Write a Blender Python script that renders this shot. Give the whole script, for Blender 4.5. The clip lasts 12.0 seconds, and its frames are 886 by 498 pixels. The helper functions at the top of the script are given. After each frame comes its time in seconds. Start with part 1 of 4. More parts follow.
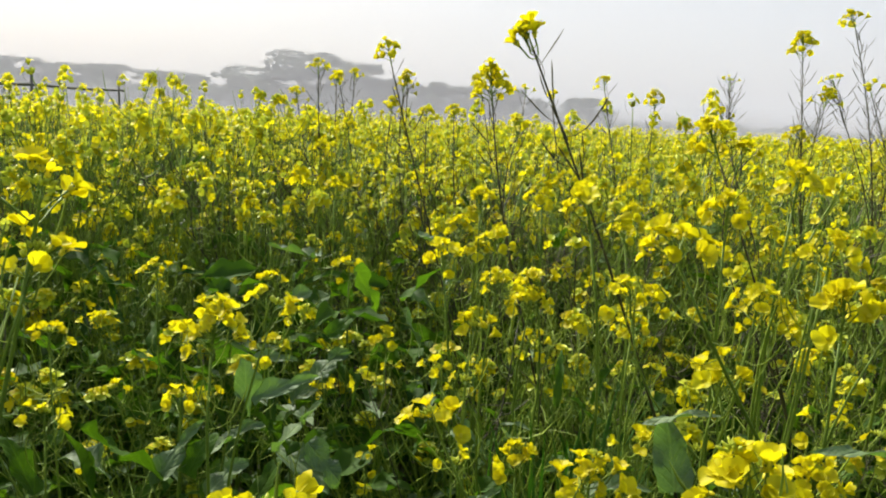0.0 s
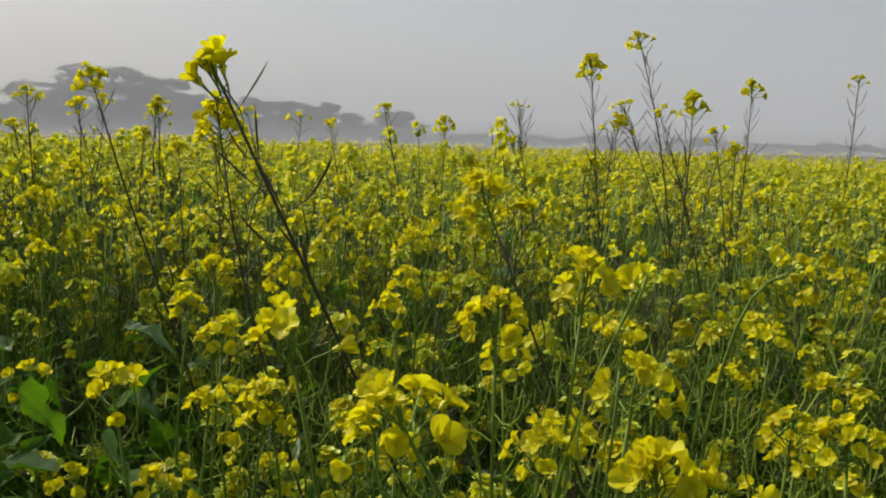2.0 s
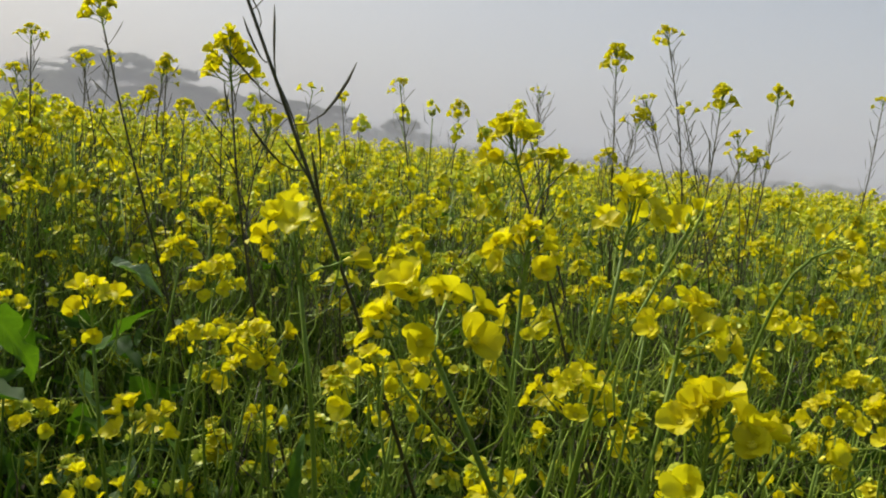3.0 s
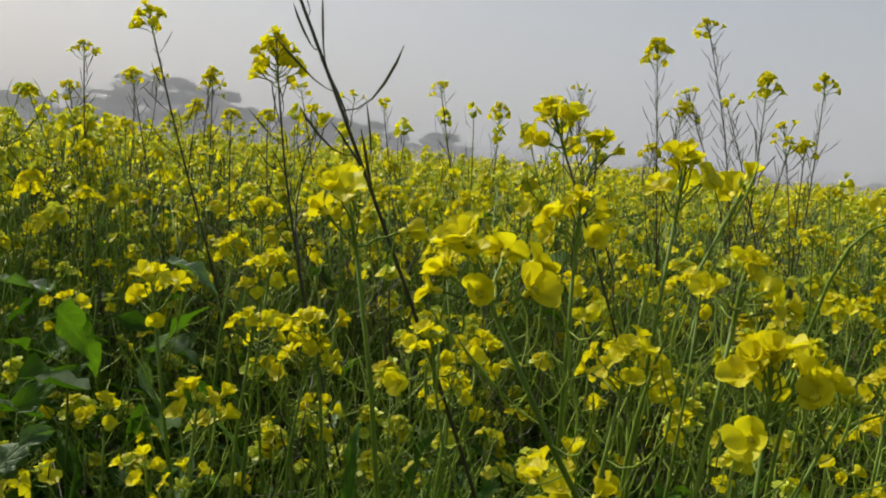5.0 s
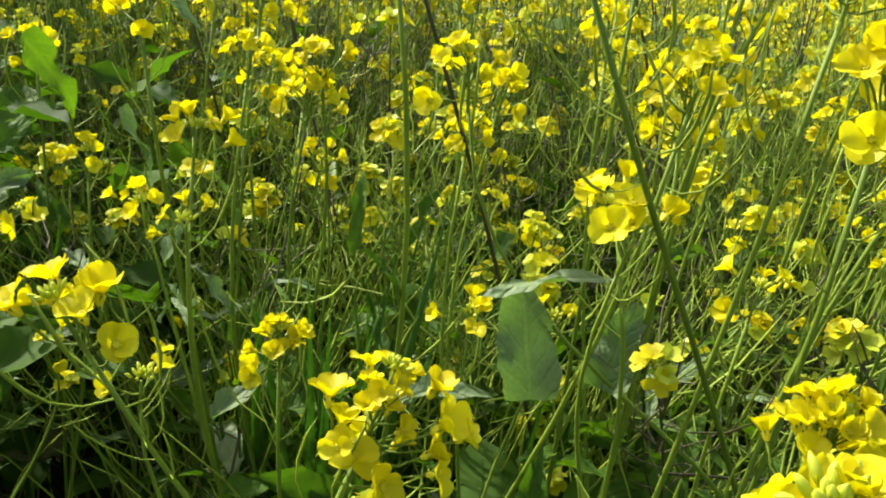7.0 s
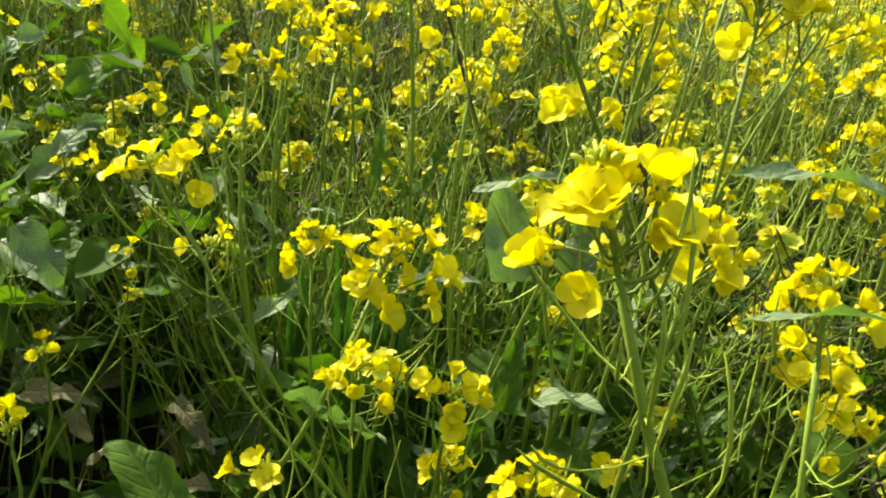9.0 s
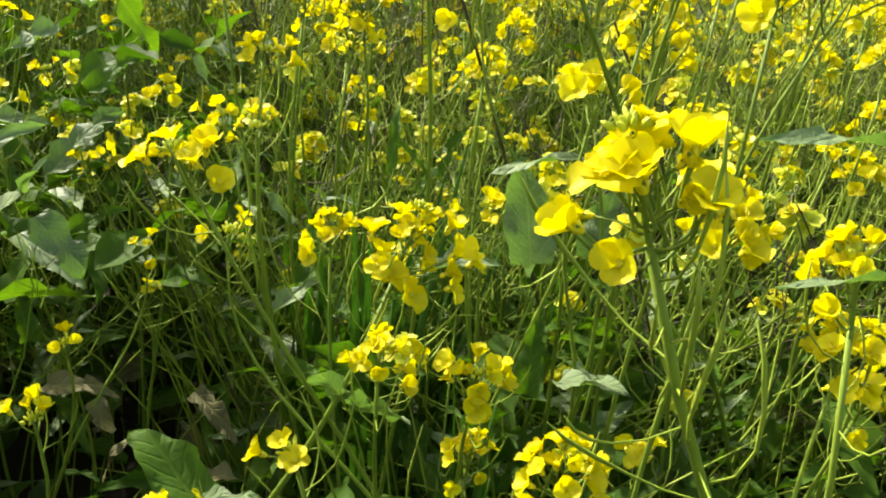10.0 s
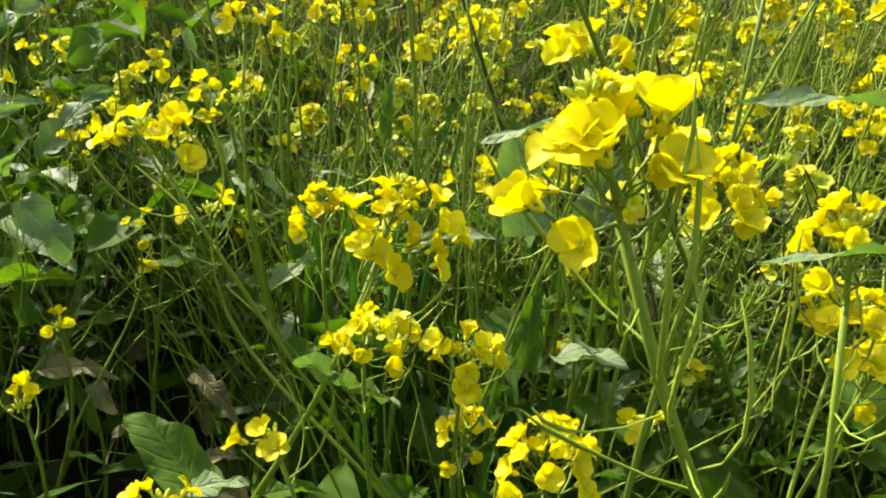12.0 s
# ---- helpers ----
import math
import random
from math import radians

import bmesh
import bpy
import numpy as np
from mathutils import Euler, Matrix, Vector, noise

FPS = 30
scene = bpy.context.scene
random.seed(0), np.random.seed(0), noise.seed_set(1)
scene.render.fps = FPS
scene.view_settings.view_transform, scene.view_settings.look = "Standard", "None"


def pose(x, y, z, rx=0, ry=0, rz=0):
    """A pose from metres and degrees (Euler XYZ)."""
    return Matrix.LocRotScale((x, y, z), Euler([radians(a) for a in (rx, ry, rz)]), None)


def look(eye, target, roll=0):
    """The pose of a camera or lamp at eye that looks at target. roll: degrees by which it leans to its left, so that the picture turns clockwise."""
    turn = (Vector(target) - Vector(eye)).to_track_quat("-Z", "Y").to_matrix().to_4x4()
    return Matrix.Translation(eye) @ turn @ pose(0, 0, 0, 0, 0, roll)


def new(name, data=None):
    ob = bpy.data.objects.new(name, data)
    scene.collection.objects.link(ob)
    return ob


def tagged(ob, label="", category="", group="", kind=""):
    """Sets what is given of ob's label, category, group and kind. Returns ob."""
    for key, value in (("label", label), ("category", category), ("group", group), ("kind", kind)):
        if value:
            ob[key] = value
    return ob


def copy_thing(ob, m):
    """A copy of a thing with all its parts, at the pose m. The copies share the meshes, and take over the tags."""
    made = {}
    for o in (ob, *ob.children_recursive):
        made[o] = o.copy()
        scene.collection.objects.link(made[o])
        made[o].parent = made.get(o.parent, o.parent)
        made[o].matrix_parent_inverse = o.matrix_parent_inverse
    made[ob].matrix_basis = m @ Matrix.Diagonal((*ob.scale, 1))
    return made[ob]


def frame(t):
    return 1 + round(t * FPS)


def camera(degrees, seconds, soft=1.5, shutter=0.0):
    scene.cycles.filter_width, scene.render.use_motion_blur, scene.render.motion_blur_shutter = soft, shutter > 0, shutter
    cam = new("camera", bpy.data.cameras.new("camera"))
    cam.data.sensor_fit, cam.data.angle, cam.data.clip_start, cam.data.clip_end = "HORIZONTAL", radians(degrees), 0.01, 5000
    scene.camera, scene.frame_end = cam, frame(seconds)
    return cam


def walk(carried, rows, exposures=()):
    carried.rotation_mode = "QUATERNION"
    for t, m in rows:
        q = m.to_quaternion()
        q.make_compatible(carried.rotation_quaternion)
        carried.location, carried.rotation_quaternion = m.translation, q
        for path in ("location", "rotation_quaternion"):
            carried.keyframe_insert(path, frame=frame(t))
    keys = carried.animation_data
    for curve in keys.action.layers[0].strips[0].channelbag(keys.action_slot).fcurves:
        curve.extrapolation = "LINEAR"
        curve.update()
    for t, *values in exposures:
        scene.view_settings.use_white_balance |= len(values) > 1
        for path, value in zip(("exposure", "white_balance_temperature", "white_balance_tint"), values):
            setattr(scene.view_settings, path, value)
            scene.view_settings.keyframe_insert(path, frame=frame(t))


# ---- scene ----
cam = camera(57.9, 12.0, 2.0)
PATH = [
    (0, (0.09, 0.056, 1.135), (0.017, 2.028, 0.811), 2.7),
    (0.3, (0.116, 0.044, 1.129), (0.118, 2.028, 0.881), 6.0),
    (0.5, (0.104, 0.1, 1.126), (0.032, 2.091, 0.95), 4.9),
    (0.7, (0.115, 0.103, 1.130), (0.087, 2.092, 0.919), 4.1),
    (1, (0.176, 0.109, 1.139), (0.334, 2.083, 0.859), -0.1),
    (1.2, (0.210, 0.179, 1.182), (0.531, 2.135, 0.919), -0.5),
    (1.5, (0.203, 0.214, 1.202), (0.525, 2.168, 0.917), -0.2),
    (1.7, (0.191, 0.268, 1.209), (0.509, 2.231, 1.000), 1.3),
    (2, (0.203, 0.327, 1.183), (0.568, 2.274, 0.909), 1.6),
    (2.2, (0.212, 0.394, 1.180), (0.685, 2.314, 0.881), 2.8),
    (2.5, (0.217, 0.408, 1.161), (0.694, 2.339, 0.95), 3.6),
    (2.7, (0.206, 0.432, 1.168), (0.660, 2.366, 0.939), 5.4),
    (3, (0.197, 0.383, 1.113), (0.571, 2.332, 0.868), 6.2),
    (3.2, (0.194, 0.371, 1.113), (0.531, 2.329, 0.879), 5.8),
    (4.8, (0.193, 0.367, 1.1), (0.469, 2.338, 0.903), 3.8),
    (5, (0.191, 0.374, 1.088), (0.46, 2.343, 0.865), 4.3),
    (5.5, (0.198, 0.386, 1.066), (0.518, 2.331, 0.727), 5.0),
    (6, (0.204, 0.388, 1.058), (0.526, 2.309, 0.601), 4.4),
    (6.5, (0.194, 0.417, 1.039), (0.564, 2.284, 0.425), 4.7),
    (7, (0.165, 0.431, 1.024), (0.526, 2.266, 0.314), 6.3),
    (7.2, (0.157, 0.436, 1.02), (0.587, 2.242, 0.278), 7.3),
    (8.8, (0.164, 0.28, 1.025), (0.42, 2.131, 0.311), 4.4),
    (9, (0.167, 0.279, 1.004), (0.459, 2.126, 0.294), 6.3),
    (9.5, (0.165, 0.283, 1.007), (0.447, 2.127, 0.286), 5.2),
    (10, (0.161, 0.278, 0.996), (0.426, 2.121, 0.268), 5.0),
    (10.5, (0.17, 0.29, 0.993), (0.432, 2.133, 0.261), 4.6),
    (11, (0.174, 0.286, 0.998), (0.43, 2.128, 0.261), 4.1),
    (11.5, (0.174, 0.298, 0.974), (0.438, 2.112, 0.174), 4.7),
    (12, (0.185, 0.297, 0.994), (0.405, 2.115, 0.188), 3.0),
]
EXPOSURES = [(0, 0.36, 6500, 10), (0.3, -0.1, 6500, 10), (0.5, -0.25, 6500, 10), (0.7, -0.3, 6500, 10), (1, -0.08, 6500, 10), (1.2, -0.08, 6500, 10), (1.5, -0.38, 6500, 10), (2.0, -0.38, 6500, 10), (2.5, -0.2, 6500, 10), (3.2, -0.2, 6500, 10), (4.8, -0.35, 6500, 10), (5.5, -0.07, 6500, 10), (6.0, 0.42, 6550, 10), (6.5, 0.74, 6600, 9), (7.2, 0.9, 6750, 9), (8.8, 1.1, 7050, 10), (12, 1.14, 7050, 10)]
walk(cam, [(t, look(eye, target, roll)) for t, eye, target, roll in PATH], EXPOSURES)


# ---- world, sun ----
SUN_AZ, SUN_EL = -40.0, 43.0      # degrees from the way ahead (minus: to its left), and above the horizon
world = bpy.data.worlds.new("hazy_sky")
scene.world = world
world.use_nodes = True
wn, wl = world.node_tree.nodes, world.node_tree.links
wn.clear()
sky = wn.new("ShaderNodeTexSky")
sky.sky_type = "NISHITA"
sky.sun_disc = False
sky.sun_elevation, sky.sun_rotation = radians(SUN_EL), radians(SUN_AZ)
sky.air_density, sky.dust_density, sky.ozone_density = 1.0, 6.0, 1.0
sky_bg, mist_bg, both, w_out = (wn.new(k) for k in ("ShaderNodeBackground", "ShaderNodeBackground", "ShaderNodeAddShader", "ShaderNodeOutputWorld"))
sky_bg.inputs["Strength"].default_value = 0.105
mist_bg.inputs["Color"].default_value = (0.40, 0.545, 0.665, 1)
mist_bg.inputs["Strength"].default_value = 0.30
wl.new(sky.outputs["Color"], sky_bg.inputs["Color"])
wl.new(sky_bg.outputs[0], both.inputs[0])
wl.new(mist_bg.outputs[0], both.inputs[1])
wl.new(both.outputs[0], w_out.inputs["Surface"])

sun = new("sun", bpy.data.lights.new("sun", "SUN"))
sun.data.energy, sun.data.angle, sun.data.color = 5.0, radians(1.2), (1.0, 0.97, 0.90)
sun_way = Vector((math.sin(radians(SUN_AZ)) * math.cos(radians(SUN_EL)), math.cos(radians(SUN_AZ)) * math.cos(radians(SUN_EL)), math.sin(radians(SUN_EL))))
sun.matrix_world = look(sun_way * 30, (0, 0, 0))


# ---- materials ----
def material(name, dark, light, rough=0.5, through_light=0.0, through_colour=None, scale=40.0, bump=0.0, spread=0.5, gloss=0.4, coat=0.0, veins=False):
    """A surface whose colour runs between two tones by grain, by piece and by thing; through_light: its share of translucency."""
    m = bpy.data.materials.new(name)
    m.use_nodes = True
    n, l = m.node_tree.nodes, m.node_tree.links
    shader, out = n["Principled BSDF"], n["Material Output"]
    coords, geometry, thing = n.new("ShaderNodeTexCoord"), n.new("ShaderNodeNewGeometry"), n.new("ShaderNodeObjectInfo")
    grain, blotch = n.new("ShaderNodeTexNoise"), n.new("ShaderNodeTexNoise")
    grain.inputs["Scale"].default_value, grain.inputs["Detail"].default_value = scale, 5
    blotch.inputs["Scale"].default_value, blotch.inputs["Detail"].default_value = scale * 0.13, 3
    l.new(coords.outputs["Object"], grain.inputs["Vector"])
    l.new(coords.outputs["Object"], blotch.inputs["Vector"])

    def calc(op, a, b):
        k = n.new("ShaderNodeMath")
        k.operation = op
        for i, v in enumerate((a, b)):
            if isinstance(v, (int, float)):
                k.inputs[i].default_value = v
            else:
                l.new(v, k.inputs[i])
        return k.outputs[0]

    tones = calc("ADD", calc("MULTIPLY", grain.outputs["Fac"], 0.5), calc("MULTIPLY", blotch.outputs["Fac"], 0.5))
    pieces = calc("ADD", calc("MULTIPLY", geometry.outputs["Random Per Island"], 0.5), calc("MULTIPLY", thing.outputs["Random"], 0.5))
    fac = calc("ADD", calc("MULTIPLY", tones, 1.0 - spread), calc("MULTIPLY", pieces, spread))
    height = grain.outputs["Fac"]
    if veins:
        split = n.new("ShaderNodeSeparateXYZ")
        l.new(coords.outputs["Object"], split.inputs[0])
        off = calc("ABSOLUTE", split.outputs["Y"], 0.0)
        slant = calc("SUBTRACT", split.outputs["X"], calc("MULTIPLY", off, 1.3))
        ribs = calc("POWER", calc("ABSOLUTE", calc("SINE", calc("MULTIPLY", calc("ADD", slant, calc("MULTIPLY", blotch.outputs["Fac"], 0.12)), 19.0), 0.0), 0.0), 14.0)
        middle = calc("POWER", calc("MAXIMUM", calc("SUBTRACT", 1.0, calc("MULTIPLY", off, 45.0)), 0.0), 0.5)
        lines = calc("MAXIMUM", calc("MULTIPLY", ribs, 0.5), middle)
        fac = calc("ADD", fac, calc("MULTIPLY", lines, 0.16))
        height = calc("SUBTRACT", calc("MULTIPLY", grain.outputs["Fac"], 0.6), lines)
    ramp = n.new("ShaderNodeValToRGB")
    ramp.color_ramp.elements[0].position, ramp.color_ramp.elements[1].position = 0.22, 0.78
    ramp.color_ramp.elements[0].color, ramp.color_ramp.elements[1].color = (*dark, 1), (*light, 1)
    l.new(fac, ramp.inputs["Fac"])
    l.new(ramp.outputs["Color"], shader.inputs["Base Color"])
    shader.inputs["Roughness"].default_value = rough
    shader.inputs["Specular IOR Level"].default_value = gloss
    shader.inputs["Coat Weight"].default_value = coat
    if bump:
        relief = n.new("ShaderNodeBump")
        relief.inputs["Strength"].default_value, relief.inputs["Distance"].default_value = bump, 0.002
        l.new(height, relief.inputs["Height"])
        l.new(relief.outputs["Normal"], shader.inputs["Normal"])
    if through_light:
        leaf_light, blend = n.new("ShaderNodeBsdfTranslucent"), n.new("ShaderNodeMixShader")
        tint = n.new("ShaderNodeMix")
        tint.data_type, tint.blend_type = "RGBA", "MULTIPLY"
        tint.inputs["Factor"].default_value = 1.0
        l.new(ramp.outputs["Color"], tint.inputs["A"])
        tint.inputs["B"].default_value = (*(through_colour or (1, 1, 1)), 1)
        l.new(tint.outputs["Result"], leaf_light.inputs["Color"])
        blend.inputs["Fac"].default_value = through_light
        l.new(shader.outputs[0], blend.inputs[1])
        l.new(leaf_light.outputs[0], blend.inputs[2])
        l.new(blend.outputs[0], out.inputs["Surface"])
    return m


PETAL = material("mustard_petal", (0.57, 0.475, 0.004), (0.82, 0.77, 0.013), rough=0.55, through_light=0.5, through_colour=(1.0, 1.0, 0.6), scale=160, bump=0.3, spread=0.6, gloss=0.3)
BUD = material("flower_bud", (0.40, 0.47, 0.025), (0.68, 0.72, 0.06), rough=0.5, through_light=0.3, scale=200, spread=0.7)
STAMEN = material("stamen", (0.6, 0.52, 0.01), (0.75, 0.66, 0.02), rough=0.6, scale=200, spread=0.5)
STEM = material("green_stem", (0.068, 0.120, 0.012), (0.22, 0.305, 0.036), rough=0.55, scale=60, bump=0.3, spread=0.5, gloss=0.18)
# brown of stems and pods against the sky, their backlit darkness put into it
DARK_BROWN = material("brownish_stem", (0.034, 0.032, 0.013), (0.095, 0.085, 0.034), rough=0.55, scale=80, bump=0.3, spread=0.5, gloss=0.3)
POD = material("seed_pod", (0.15, 0.225, 0.018), (0.31, 0.40, 0.05), rough=0.5, through_light=0.1, scale=90, bump=0.2, spread=0.6, gloss=0.18)
LEAF = material("mustard_leaf", (0.024, 0.066, 0.007), (0.092, 0.178, 0.02), rough=0.55, through_light=0.37, through_colour=(1.6, 1.75, 0.35), scale=30, bump=0.6, spread=0.5, gloss=0.12, veins=True)
LOW_LEAF = material("low_leaf", (0.016, 0.045, 0.005), (0.066, 0.130, 0.016), rough=0.6, through_light=0.35, through_colour=(1.6, 1.9, 0.4), scale=40, bump=0.4, spread=0.7, gloss=0.07)
LEAF_GREY = material("bloomy_leaf", (0.065, 0.115, 0.04), (0.20, 0.27, 0.125), rough=0.5, through_light=0.25, through_colour=(1.2, 1.7, 0.4), scale=30, bump=0.9, spread=0.35, gloss=0.22, veins=True)
BLADE = material("grass_blade", (0.022, 0.066, 0.010), (0.065, 0.145, 0.022), rough=0.5, through_light=0.25, through_colour=(1.1, 1.5, 0.35), scale=60, bump=0.3, spread=0.6, gloss=0.2)
LEAF_OLD = material("withered_leaf", (0.07, 0.065, 0.022), (0.19, 0.18, 0.08), rough=0.7, through_light=0.15, scale=30, bump=0.8, spread=0.5, gloss=0.2, veins=True)
SOIL = material("dark_soil", (0.018, 0.014, 0.009), (0.05, 0.039, 0.026), rough=0.95, scale=30, bump=1.0, spread=0.1, gloss=0.2)
BARK = material("bark", (0.07, 0.06, 0.045), (0.15, 0.125, 0.09), rough=0.9, scale=6, bump=0.8, spread=0.2)
CROWN = material("tree_foliage", (0.03, 0.05, 0.02), (0.09, 0.12, 0.045), rough=0.6, through_light=0.25, scale=3, spread=0.8)
BAMBOO = material("weathered_bamboo", (0.10, 0.09, 0.07), (0.2, 0.18, 0.14), rough=0.7, scale=20, bump=0.4, spread=0.2)


def mist(name, colour, low, high, reach):
    """Thin morning haze: lets most of what lies behind it through, less near the ground; lit by sun and sky."""
    m = bpy.data.materials.new(name)
    m.use_nodes = True
    n, l = m.node_tree.nodes, m.node_tree.links
    n.remove(n["Principled BSDF"])
    clear, front, back, lit, blend = (n.new(k) for k in ("ShaderNodeBsdfTransparent", "ShaderNodeBsdfDiffuse", "ShaderNodeBsdfTranslucent", "ShaderNodeMixShader", "ShaderNodeMixShader"))
    coords, split, rise = n.new("ShaderNodeTexCoord"), n.new("ShaderNodeSeparateXYZ"), n.new("ShaderNodeMapRange")
    l.new(coords.outputs["Object"], split.inputs[0])
    l.new(split.outputs["Z"], rise.inputs["Value"])
    rise.interpolation_type = "SMOOTHSTEP"
    for k, v in zip(("From Min", "From Max", "To Min", "To Max"), (0.0, reach, low, high)):
        rise.inputs[k].default_value = v
    front.inputs["Color"].default_value = back.inputs["Color"].default_value = (*colour, 1)
    lit.inputs["Fac"].default_value = 0.5
    l.new(front.outputs[0], lit.inputs[1])
    l.new(back.outputs[0], lit.inputs[2])
    l.new(rise.outputs["Result"], blend.inputs["Fac"])
    l.new(clear.outputs[0], blend.inputs[1])
    l.new(lit.outputs[0], blend.inputs[2])
    l.new(blend.outputs[0], n["Material Output"].inputs["Surface"])
    return m


# ---- mesh tools: a shape is (points, triangles, material slot of each triangle) ----
def shape(points, tris, slot=0):
    f = np.array(tris, dtype=np.int32).reshape(-1, 3)
    return np.array(points, dtype=np.float64).reshape(-1, 3), f, np.full(len(f), slot, dtype=np.int32)


def moved(s, m, slot=None):
    a = np.array(m)
    return s[0] @ a[:3, :3].T + a[:3, 3], s[1], s[2] if slot is None else np.full(len(s[1]), slot, dtype=np.int32)


def joined(shapes):
    v, f, k, at = [], [], [], 0
    for s in shapes:
        v.append(s[0])
        f.append(s[1] + at)
        k.append(s[2])
        at += len(s[0])
    return np.concatenate(v), np.concatenate(f), np.concatenate(k)


def mesh_of(name, s, materials, smooth=True):
    me = bpy.data.meshes.new(name)
    n, k = len(s[0]), len(s[1])
    me.vertices.add(n)
    me.vertices.foreach_set("co", s[0].astype(np.float32).ravel())
    me.loops.add(3 * k)
    me.loops.foreach_set("vertex_index", s[1].astype(np.int32).ravel())
    me.polygons.add(k)
    me.polygons.foreach_set("loop_start", np.arange(0, 3 * k, 3, dtype=np.int32))
    me.polygons.foreach_set("material_index", s[2].astype(np.int32))
    me.polygons.foreach_set("use_smooth", np.full(k, smooth))
    for m in materials:
        me.materials.append(m)
    me.update(calc_edges=True)
    return me


def part(name, data, parent, m=None, label=""):
    ob = new(name, data)
    ob.parent = parent
    if m is not None:
        ob.matrix_basis = m
    return tagged(ob, label)


def grid(rows, cols, place):
    """A sheet of rows x cols points; place(u, v) with u and v from 0 to 1."""
    pts = [place(i / (rows - 1), j / (cols - 1)) for i in range(rows) for j in range(cols)]
    tris = []
    for i in range(rows - 1):
        for j in range(cols - 1):
            a = i * cols + j
            tris += [(a, a + 1, a + cols + 1), (a, a + cols + 1, a + cols)]
    return pts, tris


def tube(path, radii, sides=5, slot=0):
    """A round stalk along the points of path, closed at its tip."""
    path = [Vector(p) for p in path]
    pts, tris = [], []
    side = Vector((1, 0.13, 0.07))
    for i, p in enumerate(path):
        way = (path[min(i + 1, len(path) - 1)] - path[max(i - 1, 0)]).normalized()
        x = (side - way * side.dot(way)).normalized()
        y = way.cross(x)
        for k in range(sides):
            a = 2 * math.pi * k / sides
            pts.append(p + (x * math.cos(a) + y * math.sin(a)) * radii[i])
    for i in range(len(path) - 1):
        for k in range(sides):
            a, b = i * sides + k, i * sides + (k + 1) % sides
            tris += [(a, b, b + sides), (a, b + sides, a + sides)]
    pts.append(path[-1])
    last = (len(path) - 1) * sides
    tris += [(last + k, last + (k + 1) % sides, len(pts) - 1) for k in range(sides)]
    return shape(pts, tris, slot)


def bead(centre, way, length, width, slot=0, sides=5):
    """A small spindle: a bud or a seed."""
    way = Vector(way).normalized()
    c = Vector(centre)
    return tube([c, c + way * length * 0.35, c + way * length * 0.75, c + way * length], [width * 0.45, width, width * 0.75, width * 0.15], sides, slot)


def speck(foot, way, length, width, slot=2):
    """The plainest bud: a three-sided spindle."""
    way, foot = Vector(way).normalized(), Vector(foot)
    x = way.orthogonal().normalized()
    y = way.cross(x)
    ring = [foot + way * length * 0.5 + (x * math.cos(a) + y * math.sin(a)) * width for a in (0.0, 2.094, 4.189)]
    return shape([foot, *ring, foot + way * length], [(0, 2, 1), (0, 3, 2), (0, 1, 3), (4, 1, 2), (4, 2, 3), (4, 3, 1)], slot)


def axes(way, spin=0.0):
    """A turn that brings +z to way."""
    return Vector(way).normalized().to_track_quat("Z", "Y").to_matrix().to_4x4() @ Matrix.Rotation(spin, 4, "Z")


def smooth(a, b, x):
    x = min(1.0, max(0.0, (x - a) / (b - a)))
    return x * x * (3 - 2 * x)


# ---- flowers ----
def petal(rng, length, openness, rows=8, cols=5):
    """One spoon-shaped petal on a narrow claw, rising then flaring outward along +x, with a crinkled round end."""
    skew, cup, wave = rng.uniform(-0.10, 0.10), rng.uniform(0.35, 0.95), rng.uniform(0.0, 6.3)
    plump, notch = rng.uniform(0.27, 0.35), rng.uniform(0.0, 0.09)
    lift = radians(80)
    flat = radians(80 - 78 * openness)
    xs, zs, x, z, steps = [0.0], [0.0], 0.0, 0.0, 24
    for i in range(steps):
        u = (i + 0.5) / steps
        a = lift + (flat - lift) * smooth(0.16, 0.62, u) - 0.45 * openness * smooth(0.66, 1.0, u)
        x, z = x + math.cos(a) / steps, z + math.sin(a) / steps
        xs.append(x)
        zs.append(z)

    def place(u, v):
        v = 2 * v - 1
        u = math.sin(u * math.pi / 2) * (1 - notch * (1 - min(1.0, abs(v) * 1.6)) * u)
        k = u * steps
        i = min(steps - 1, int(k))
        px, pz = xs[i] + (xs[i + 1] - xs[i]) * (k - i), zs[i] + (zs[i + 1] - zs[i]) * (k - i)
        wide = 0.06 + plump * smooth(0.16, 0.66, u)
        if u > 0.66:
            wide *= math.sqrt(max(0.06, 1 - ((u - 0.66) / 0.36) ** 2))
        crinkle = 0.035 * math.sin(wave + 9 * u + 4.5 * v) * u * u + 0.02 * math.sin(2 * wave + 13 * v) * u
        return ((px - 0.06 * v * v * u) * length, (v * wide + skew * u) * length, (pz + cup * v * v * wide * 0.6 + crinkle) * length)
    return shape(*grid(rows, cols, place))


